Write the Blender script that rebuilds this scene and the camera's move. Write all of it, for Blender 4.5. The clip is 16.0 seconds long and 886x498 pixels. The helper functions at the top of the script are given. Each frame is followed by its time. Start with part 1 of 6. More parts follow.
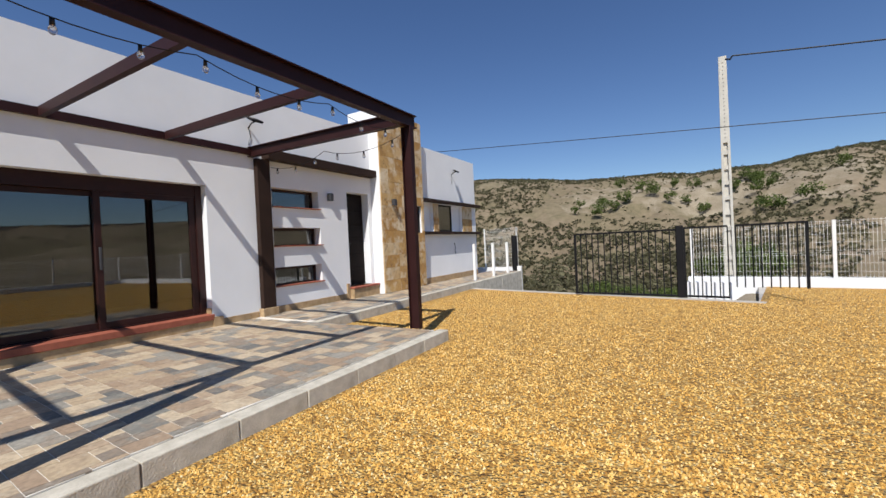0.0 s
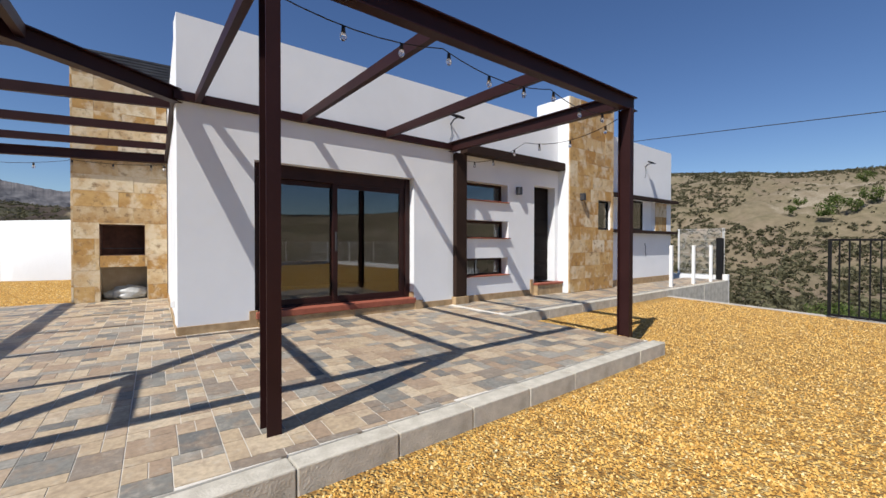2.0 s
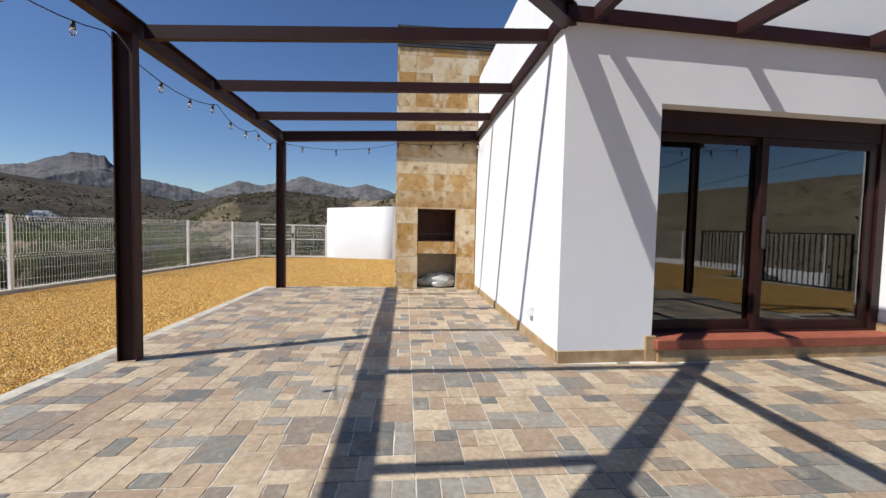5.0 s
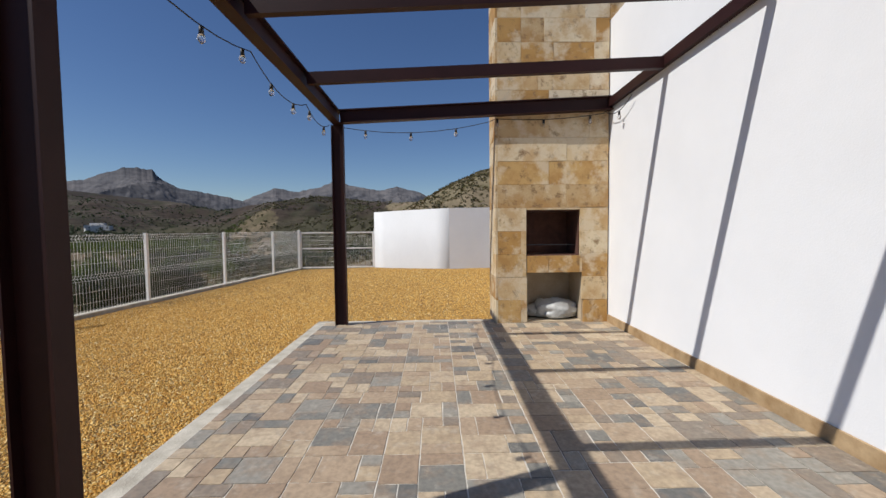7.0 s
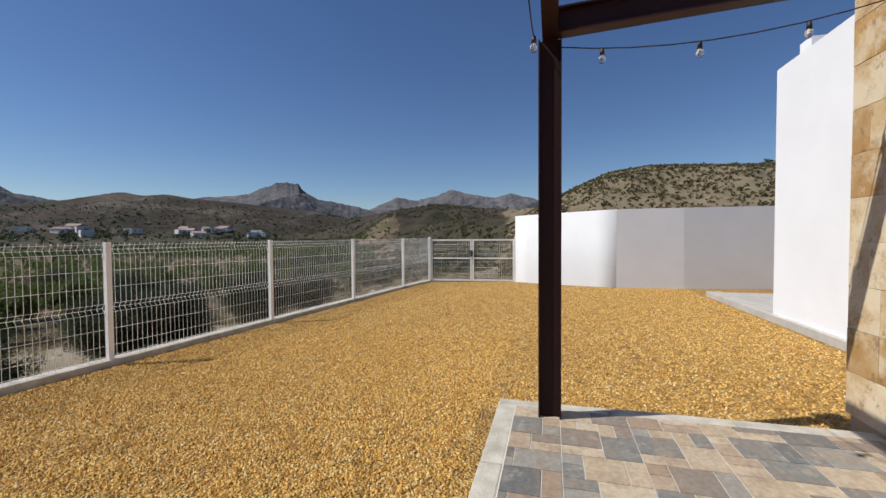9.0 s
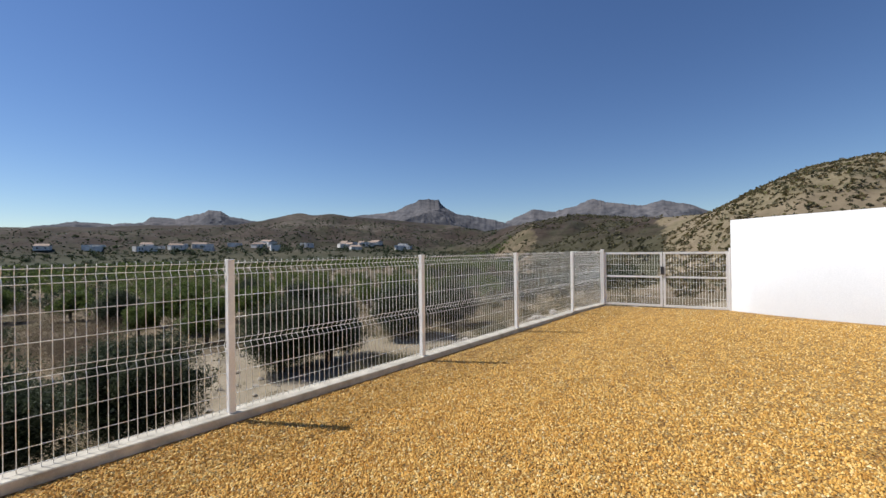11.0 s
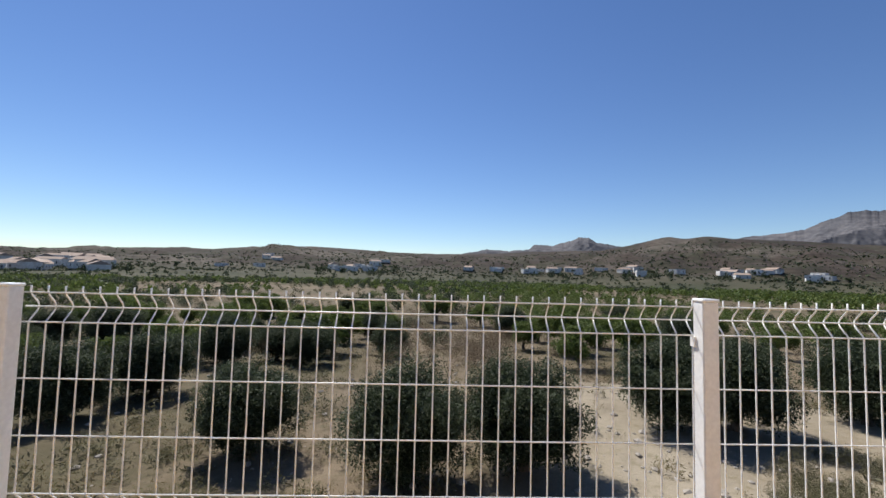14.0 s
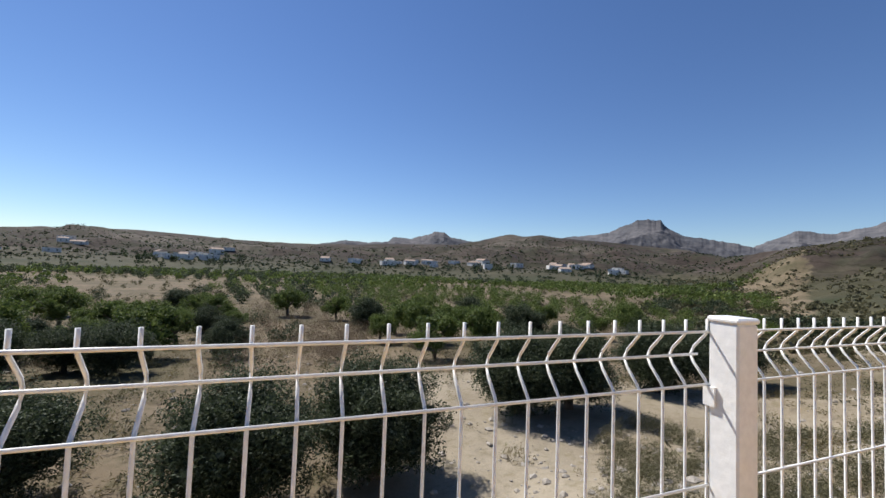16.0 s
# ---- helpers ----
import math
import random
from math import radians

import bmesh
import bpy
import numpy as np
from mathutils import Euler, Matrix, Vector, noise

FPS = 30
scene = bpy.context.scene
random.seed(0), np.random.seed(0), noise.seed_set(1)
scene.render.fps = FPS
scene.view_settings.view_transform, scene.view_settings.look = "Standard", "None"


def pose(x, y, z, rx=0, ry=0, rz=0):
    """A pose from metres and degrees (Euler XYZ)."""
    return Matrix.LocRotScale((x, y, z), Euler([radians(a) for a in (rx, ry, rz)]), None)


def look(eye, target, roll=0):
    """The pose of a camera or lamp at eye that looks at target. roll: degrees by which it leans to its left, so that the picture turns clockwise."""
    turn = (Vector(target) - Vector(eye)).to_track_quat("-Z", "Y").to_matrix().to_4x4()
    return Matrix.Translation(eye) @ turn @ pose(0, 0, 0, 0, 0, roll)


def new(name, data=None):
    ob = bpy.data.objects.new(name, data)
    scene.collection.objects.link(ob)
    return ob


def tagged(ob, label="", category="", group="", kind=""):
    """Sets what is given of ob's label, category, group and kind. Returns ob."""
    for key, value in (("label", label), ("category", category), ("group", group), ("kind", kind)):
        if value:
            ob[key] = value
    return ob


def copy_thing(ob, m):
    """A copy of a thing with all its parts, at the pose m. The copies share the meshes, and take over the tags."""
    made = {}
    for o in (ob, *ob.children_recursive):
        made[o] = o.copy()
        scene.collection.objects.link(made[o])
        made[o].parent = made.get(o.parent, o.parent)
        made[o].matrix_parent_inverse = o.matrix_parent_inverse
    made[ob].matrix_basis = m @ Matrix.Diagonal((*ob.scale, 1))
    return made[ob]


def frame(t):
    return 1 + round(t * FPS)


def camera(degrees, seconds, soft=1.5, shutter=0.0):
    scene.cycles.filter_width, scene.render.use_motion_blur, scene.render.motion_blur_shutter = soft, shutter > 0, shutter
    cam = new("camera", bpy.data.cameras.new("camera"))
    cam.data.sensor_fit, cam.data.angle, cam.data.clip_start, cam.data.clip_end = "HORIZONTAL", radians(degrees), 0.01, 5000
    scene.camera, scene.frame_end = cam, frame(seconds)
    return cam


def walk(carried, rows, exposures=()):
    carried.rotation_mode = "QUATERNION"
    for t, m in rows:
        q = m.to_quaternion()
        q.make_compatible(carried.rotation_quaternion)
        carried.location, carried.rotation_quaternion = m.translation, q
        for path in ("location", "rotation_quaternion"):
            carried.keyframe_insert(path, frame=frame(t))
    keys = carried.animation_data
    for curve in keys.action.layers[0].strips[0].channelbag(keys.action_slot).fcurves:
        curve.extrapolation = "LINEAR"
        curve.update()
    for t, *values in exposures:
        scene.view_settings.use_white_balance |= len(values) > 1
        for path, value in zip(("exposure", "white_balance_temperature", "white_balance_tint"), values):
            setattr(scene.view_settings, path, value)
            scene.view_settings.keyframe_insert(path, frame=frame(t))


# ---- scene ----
cam = camera(94.3, 16.0)
PATH = [
    (0, (-0.057, 0.758, 1.28), (-1.15, 2.433, 1.256), -2.7),
    (0.5, (-0.073, 0.6, 1.271), (-1.22, 2.239, 1.236), -2.3),
    (1, (-0.126, 0.521, 1.253), (-1.4, 2.062, 1.216), -1.7),
    (1.5, (-0.316, 0.538, 1.248), (-1.768, 1.912, 1.214), -0.8),
    (2, (-0.627, 0.537, 1.264), (-2.266, 1.684, 1.24), 0.1),
    (2.5, (-0.992, 0.363, 1.231), (-2.778, 1.263, 1.213), 0.9),
    (3, (-1.34, 0.225, 1.245), (-3.222, 0.902, 1.216), 1.4),
    (3.5, (-1.77, 0.077, 1.232), (-3.706, 0.575, 1.184), 1.6),
    (4, (-2.183, -0.151, 1.23), (-4.15, 0.201, 1.16), 1.6),
    (4.5, (-2.663, -0.345, 1.239), (-4.647, -0.107, 1.152), 1.5),
    (6.8, (-5.113, -1.396, 1.403), (-7.109, -1.324, 1.297), -0.3),
    (7, (-5.363, -1.496, 1.399), (-7.361, -1.466, 1.3), -0.6),
    (7.5, (-6.024, -1.825, 1.4), (-8.019, -1.943, 1.324), -1.0),
    (8, (-6.699, -2.176, 1.404), (-8.673, -2.492, 1.348), -0.9),
    (8.2, (-6.944, -2.317, 1.393), (-8.904, -2.714, 1.338), -0.9),
    (10.3, (-8.915, -3.491, 1.451), (-10.813, -4.119, 1.403), 0.1),
    (10.5, (-9.085, -3.678, 1.433), (-10.951, -4.398, 1.402), -0.1),
    (11, (-9.433, -4.146, 1.43), (-11.099, -5.252, 1.436), -0.7),
    (11.5, (-9.676, -4.626, 1.433), (-11.006, -6.119, 1.452), -0.3),
    (12, (-9.86, -5.075, 1.441), (-10.836, -6.821, 1.458), 0.2),
    (12.5, (-10.075, -5.414, 1.439), (-10.756, -7.295, 1.453), 0.9),
    (13, (-10.192, -5.829, 1.431), (-10.681, -7.768, 1.465), 1.0),
    (13.5, (-10.269, -6.206, 1.424), (-10.641, -8.17, 1.497), 1.4),
    (14, (-10.298, -6.493, 1.441), (-10.593, -8.467, 1.559), 1.4),
    (14.5, (-10.322, -6.836, 1.441), (-10.572, -8.816, 1.581), 2.1),
    (15, (-10.284, -7.195, 1.429), (-10.572, -9.171, 1.555), 2.6),
    (15.5, (-10.391, -7.364, 1.438), (-10.939, -9.284, 1.542), 2.5),
    (16, (-10.584, -7.409, 1.445), (-11.522, -9.173, 1.543), 2.1),
]
EXPOSURES = [(0.0, 0.27), (3.2, 0.28), (4.0, 0.42), (4.5, 0.36), (6.8, -0.10), (8.2, -0.01), (10.3, 0.10), (12.0, 0.42), (16.0, 0.45)]
walk(cam, [(t, look(eye, target, roll)) for t, eye, target, roll in PATH], EXPOSURES)

# ---- daylight ----
SUN_WAY = Vector((-0.81, 2.07, -2.80)).normalized()
SUN_ELEVATION = math.asin(-SUN_WAY.z)
SUN_AZIMUTH = math.atan2(-SUN_WAY.x, -SUN_WAY.y)
world = bpy.data.worlds.new("sky")
scene.world = world
world.use_nodes = True
wn = world.node_tree.nodes
sky = wn.new("ShaderNodeTexSky")
sky.sky_type = "NISHITA"
sky.sun_disc = False
sky.sun_elevation = SUN_ELEVATION
sky.sun_rotation = SUN_AZIMUTH
sky.altitude = 500.0
sky.air_density = 1.0
sky.dust_density = 0.05
sky.ozone_density = 4.0
tone = wn.new("ShaderNodeHueSaturation")
tone.inputs["Saturation"].default_value = 1.12
tone.inputs["Hue"].default_value = 0.508
world.node_tree.links.new(sky.outputs[0], tone.inputs["Color"])
world.node_tree.links.new(tone.outputs[0], wn["Background"].inputs[0])
wn["Background"].inputs[1].default_value = 0.083
sun_data = bpy.data.lights.new("sun", "SUN")
sun_data.energy = 4.9
sun_data.angle = radians(0.53)
sun_data.color = (1.0, 0.97, 0.925)
sun = new("sun", sun_data)
sun.matrix_world = look((20, -50, 70), Vector((20, -50, 70)) + SUN_WAY)


# ---- small tools ----
def material(name, rough=0.8, metal=0.0, spec=0.5):
    m = bpy.data.materials.new(name)
    m.use_nodes = True
    b = m.node_tree.nodes["Principled BSDF"]
    b.inputs["Roughness"].default_value = rough
    b.inputs["Metallic"].default_value = metal
    b.inputs["Specular IOR Level"].default_value = spec
    return m, m.node_tree, b


def coords(nt, kind="Object", scale=(1, 1, 1)):
    tc = nt.nodes.new("ShaderNodeTexCoord")
    mp = nt.nodes.new("ShaderNodeMapping")
    mp.inputs["Scale"].default_value = scale
    nt.links.new(tc.outputs[kind], mp.inputs[0])
    return mp.outputs[0]


def noise_tex(nt, vec, scale, detail=4.0, rough=0.55):
    n = nt.nodes.new("ShaderNodeTexNoise")
    n.inputs["Scale"].default_value = scale
    n.inputs["Detail"].default_value = detail
    n.inputs["Roughness"].default_value = rough
    nt.links.new(vec, n.inputs["Vector"])
    return n.outputs["Fac"]


def ramp(nt, fac, stops):
    r = nt.nodes.new("ShaderNodeValToRGB")
    el = r.color_ramp.elements
    while len(el) < len(stops):
        el.new(0.5)
    for e, (p, c) in zip(el, stops):
        e.position = p
        e.color = (*c, 1)
    nt.links.new(fac, r.inputs[0])
    return r.outputs[0]


def mixed(nt, fac, a, b, mode="MIX"):
    m = nt.nodes.new("ShaderNodeMix")
    m.data_type = "RGBA"
    m.blend_type = mode
    for src, sock in ((fac, m.inputs["Factor"]), (a, m.inputs["A"]), (b, m.inputs["B"])):
        if isinstance(src, (int, float)):
            sock.default_value = src
        elif isinstance(src, tuple):
            sock.default_value = (*src, 1)
        else:
            nt.links.new(src, sock)
    for out in m.outputs:
        if out.type == "RGBA":
            return out


def bump(nt, bsdf, height, strength, distance=0.01):
    b = nt.nodes.new("ShaderNodeBump")
    b.inputs["Strength"].default_value = strength
    b.inputs["Distance"].default_value = distance
    nt.links.new(height, b.inputs["Height"])
    nt.links.new(b.outputs[0], bsdf.inputs["Normal"])


def random_of(nt, kind):
    if kind == "object":
        return nt.nodes.new("ShaderNodeObjectInfo").outputs["Random"]
    return nt.nodes.new("ShaderNodeNewGeometry").outputs["Random Per Island"]


def grainy(name, low, high, scale=6.0, fine=60.0, rough=0.8, metal=0.0, strength=0.2, distance=0.004, kind="Object", spec=0.5):
    m, nt, b = material(name, rough, metal, spec)
    v = coords(nt, kind)
    big = noise_tex(nt, v, scale, 5)
    small = noise_tex(nt, v, fine, 4)
    c = ramp(nt, big, [(0.3, low), (0.7, high)])
    c = mixed(nt, 0.12, c, ramp(nt, small, [(0.35, (0.25, 0.25, 0.25)), (0.65, (1, 1, 1))]), "MULTIPLY")
    nt.links.new(c, b.inputs["Base Color"])
    bump(nt, b, small, strength, distance)
    return m


def box(bm, x0, y0, z0, x1, y1, z1, m=None):
    vs = [Vector((x, y, z)) for z in (z0, z1) for y in (y0, y1) for x in (x0, x1)]
    if m is not None:
        vs = [m @ v for v in vs]
    v = [bm.verts.new(p) for p in vs]
    for f in ((0, 2, 3, 1), (4, 5, 7, 6), (0, 1, 5, 4), (1, 3, 7, 5), (3, 2, 6, 7), (2, 0, 4, 6)):
        bm.faces.new([v[i] for i in f])


def bevelled(bm, width=0.006, segments=1):
    bmesh.ops.bevel(bm, geom=bm.edges[:], offset=width, segments=segments, affect="EDGES", profile=0.5, clamp_overlap=True)
    return bm


def tube(bm, pts, radius, sides=6, cap=True):
    rings = []
    pts = [Vector(p) for p in pts]
    for i, p in enumerate(pts):
        a = pts[max(i - 1, 0)]
        c = pts[min(i + 1, len(pts) - 1)]
        way = (c - a).normalized()
        side = way.cross(Vector((0, 0, 1)))
        if side.length < 0.15:
            side = way.cross(Vector((1, 0, 0)))
        side.normalize()
        up = side.cross(way)
        r = radius[i] if isinstance(radius, (list, tuple)) else radius
        rings.append([bm.verts.new(p + side * math.cos(k * math.tau / sides) * r + up * math.sin(k * math.tau / sides) * r) for k in range(sides)])
    for a, b in zip(rings, rings[1:]):
        for k in range(sides):
            bm.faces.new((a[k], a[(k + 1) % sides], b[(k + 1) % sides], b[k]))
    if cap:
        bm.faces.new(rings[0][::-1])
        bm.faces.new(rings[-1])


def prism(bm, outline, z0, z1):
    low = [bm.verts.new((x, y, z0)) for x, y in outline]
    top = [bm.verts.new((x, y, z1)) for x, y in outline]
    k = len(outline)
    bm.faces.new(top)
    bm.faces.new(low[::-1])
    for i in range(k):
        bm.faces.new((low[i], low[(i + 1) % k], top[(i + 1) % k], top[i]))


def mesh_of(bm, name, mat, smooth=False):
    bmesh.ops.recalc_face_normals(bm, faces=bm.faces[:])
    me = bpy.data.meshes.new(name)
    bm.to_mesh(me)
    bm.free()
    if mat:
        me.materials.append(mat)
    if smooth:
        for p in me.polygons:
            p.use_smooth = True
    return me


def part(name, bm, mat, parent=None, label="", m=None, smooth=False):
    ob = new(name, mesh_of(bm, name, mat, smooth))
    if m is not None:
        ob.matrix_world = m
    if parent is not None:
        ob.parent = parent
    if label:
        tagged(ob, label)
    return ob


def shared(name, me, parent=None, m=None):
    ob = new(name, me)
    if m is not None:
        ob.matrix_basis = m
    if parent is not None:
        ob.parent = parent
    return ob


def thing(name, label, category, group="", m=None, kind=""):
    e = new(name)
    e.empty_display_size = 0.2
    if m is not None:
        e.matrix_world = m
    return tagged(e, label, category, group, kind)


def from_arrays(name, verts, faces, mat, smooth=False):
    me = bpy.data.meshes.new(name)
    me.from_pydata(np.asarray(verts).tolist(), [], np.asarray(faces).tolist())
    me.materials.append(mat)
    if smooth:
        me.polygons.foreach_set("use_smooth", np.ones(len(me.polygons), dtype=bool))
    me.update()
    return me


def bx(name, dims, mat, parent=None, bev=0.0, label="", m=None):
    bm = bmesh.new()
    box(bm, *dims)
    if bev:
        bevelled(bm, bev)
    return part(name, bm, mat, parent, label, m)


# ---- materials ----
def stucco():
    m, nt, b = material("white_render", 0.9)
    v = coords(nt)
    big = noise_tex(nt, v, 0.9, 5, 0.6)
    fine = noise_tex(nt, v, 90, 3)
    c = ramp(nt, big, [(0.25, (0.74, 0.745, 0.75)), (0.7, (0.81, 0.815, 0.82))])
    nt.links.new(c, b.inputs["Base Color"])
    bump(nt, b, fine, 0.25, 0.004)
    return m


WHITE = stucco()
BROWN_STEEL = grainy("brown_painted_steel", (0.023, 0.0068, 0.0064), (0.033, 0.0105, 0.0096), 3, 40, 0.5, 0.0, 0.12, 0.002, "Object", 0.22)
DARK_TRIM = grainy("dark_brown_trim", (0.024, 0.0125, 0.008), (0.036, 0.019, 0.0125), 3, 60, 0.7, 0.0, 0.2, 0.004, "Object", 0.2)
WOOD_FRAME = grainy("mahogany_frame", (0.020, 0.006, 0.005), (0.034, 0.010, 0.008), 5, 70, 0.45, 0.0, 0.2, 0.004, "Object", 0.3)
BLACK = grainy("black_painted_steel", (0.007, 0.007, 0.008), (0.012, 0.012, 0.013), 4, 60, 0.6, 0.0, 0.1, 0.002, "Object", 0.2)
DOOR = grainy("near_black_door_panel", (0.009, 0.006, 0.005), (0.014, 0.008, 0.007), 5, 60, 0.7, 0.0, 0.2, 0.004, "Object", 0.15)
TERRACOTTA = grainy("terracotta_tile", (0.24, 0.062, 0.035), (0.34, 0.10, 0.055), 7, 70, 0.65)
CONCRETE = grainy("pale_concrete", (0.40, 0.37, 0.33), (0.52, 0.49, 0.44), 4, 50, 0.95, 0, 0.5, 0.006)
KERB = grainy("weathered_kerb_concrete", (0.37, 0.335, 0.27), (0.60, 0.555, 0.465), 7, 70, 0.95, 0, 0.8, 0.006)
FENCE_WHITE = grainy("cream_white_powder_coat", (0.84, 0.83, 0.80), (0.89, 0.88, 0.85), 3, 60, 0.4)
POLE = grainy("cast_concrete_pole", (0.50, 0.47, 0.40), (0.60, 0.57, 0.50), 3, 30, 0.9)
CABLE = grainy("black_rubber_cable", (0.010, 0.010, 0.012), (0.016, 0.016, 0.018), 4, 60, 0.6)
GREY_METAL = grainy("dark_grey_metal", (0.05, 0.05, 0.055), (0.08, 0.08, 0.085), 4, 60, 0.5, 0.4)
SKIRTING = grainy("tan_stone_skirting", (0.30, 0.19, 0.09), (0.48, 0.34, 0.19), 9, 60, 0.7, 0, 0.2)
GROUT = grainy("pale_grout", (0.56, 0.52, 0.45), (0.66, 0.62, 0.55), 6, 60, 0.95)
BRICK_DARK = grainy("sooty_red_brick", (0.07, 0.030, 0.020), (0.13, 0.055, 0.035), 7, 50, 0.9)
PLASTIC = grainy("grey_plastic_sheet", (0.30, 0.30, 0.285), (0.58, 0.58, 0.55), 5, 40, 0.35)
SOCKET = grainy("white_plastic", (0.75, 0.75, 0.74), (0.8, 0.8, 0.79), 3, 40, 0.4)
ROOM = grainy("dim_room_plaster", (0.30, 0.29, 0.27), (0.36, 0.35, 0.33), 2, 40, 0.9)
ROAD = grainy("dusty_concrete_drive", (0.26, 0.23, 0.19), (0.36, 0.33, 0.28), 1.5, 30, 0.95, 0, 0.4, 0.01)


def glass_pane():
    m, nt, b = material("window_glass", 0.01)
    b.inputs["Base Color"].default_value = (0.30, 0.33, 0.33, 1)
    b.inputs["Transmission Weight"].default_value = 1.0
    b.inputs["IOR"].default_value = 2.05
    return m


def bulb_glass():
    m, nt, b = material("clear_bulb_glass", 0.02)
    b.inputs["Base Color"].default_value = (0.95, 0.95, 0.95, 1)
    b.inputs["Transmission Weight"].default_value = 0.85
    return m


GLASS = glass_pane()
BULB = bulb_glass()


def stone_slab(name, kind, tones, stain):
    """Travertine: the slabs run from cream to ochre, veined and pitted."""
    m, nt, b = material(name, 0.75)
    v = coords(nt, "Object")
    rnd = random_of(nt, kind)
    base = ramp(nt, rnd, tones)
    base.node.color_ramp.interpolation = "CONSTANT"
    shift = nt.nodes.new("ShaderNodeVectorMath")
    shift.operation = "ADD"
    comb = nt.nodes.new("ShaderNodeCombineXYZ")
    mul = nt.nodes.new("ShaderNodeMath")
    mul.operation = "MULTIPLY"
    mul.inputs[1].default_value = 37.0
    nt.links.new(rnd, mul.inputs[0])
    nt.links.new(mul.outputs[0], comb.inputs[0])
    nt.links.new(v, shift.inputs[0])
    nt.links.new(comb.outputs[0], shift.inputs[1])
    big = noise_tex(nt, shift.outputs[0], 3.5, 8, 0.65)
    vein = noise_tex(nt, shift.outputs[0], 9, 10, 0.72)
    c = mixed(nt, ramp(nt, big, [(0.44, (0, 0, 0)), (0.60, (0.80, 0.80, 0.80))]), base, stain)
    c = mixed(nt, ramp(nt, vein, [(0.54, (0, 0, 0)), (0.64, (0.85, 0.85, 0.85))]), c, (0.20, 0.115, 0.05))
    pale = noise_tex(nt, shift.outputs[0], 2.2, 7, 0.7)
    c = mixed(nt, ramp(nt, pale, [(0.50, (0, 0, 0)), (0.60, (0.72, 0.72, 0.72))]), c, (0.66, 0.56, 0.40))
    nt.links.new(c, b.inputs["Base Color"])
    bump(nt, b, vein, 0.35, 0.006)
    return m


CREAM = stone_slab("cream_travertine", "object", [(0.0, (0.60, 0.46, 0.27)), (0.3, (0.66, 0.55, 0.37)), (0.6, (0.55, 0.38, 0.19)), (0.8, (0.68, 0.58, 0.42))], (0.48, 0.30, 0.13))
OCHRE = stone_slab("ochre_travertine", "object", [(0.0, (0.45, 0.255, 0.075)), (0.3, (0.52, 0.33, 0.125)), (0.6, (0.40, 0.215, 0.058)), (0.8, (0.48, 0.335, 0.17))], (0.37, 0.195, 0.055))


def slate_tile(name, kind):
    m, nt, b = material(name, 0.60)
    v = coords(nt, "Object")
    rnd = random_of(nt, kind)
    base = ramp(nt, rnd, [(0.0, (0.45, 0.345, 0.225)), (0.15, (0.34, 0.245, 0.165)), (0.26, (0.52, 0.415, 0.285)), (0.40, (0.245, 0.200, 0.155)), (0.50, (0.205, 0.196, 0.170)),
                          (0.62, (0.41, 0.305, 0.205)), (0.74, (0.290, 0.268, 0.225)), (0.86, (0.48, 0.375, 0.255)), (0.95, (0.145, 0.142, 0.130))])
    base_node = base.node
    base_node.color_ramp.interpolation = "CONSTANT"
    geo = nt.nodes.new("ShaderNodeNewGeometry")
    big = noise_tex(nt, geo.outputs["Position"], 6.0, 8, 0.7)
    fine = noise_tex(nt, geo.outputs["Position"], 34, 6, 0.62)
    c = mixed(nt, ramp(nt, big, [(0.48, (0, 0, 0)), (0.64, (0.65, 0.65, 0.65))]), base, (0.30, 0.215, 0.145))
    frost = noise_tex(nt, geo.outputs["Position"], 11.0, 7, 0.7)
    c = mixed(nt, ramp(nt, frost, [(0.54, (0, 0, 0)), (0.66, (0.45, 0.45, 0.45))]), c, (0.46, 0.41, 0.33))
    c = mixed(nt, 0.6, c, ramp(nt, fine, [(0.35, (0.55, 0.55, 0.55)), (0.62, (1, 1, 1))]), "MULTIPLY")
    nt.links.new(c, b.inputs["Base Color"])
    bump(nt, b, fine, 0.35, 0.006)
    return m


TILE = slate_tile("slate_tile", "object")
TILE_FAR = slate_tile("slate_tile_joined", "island")


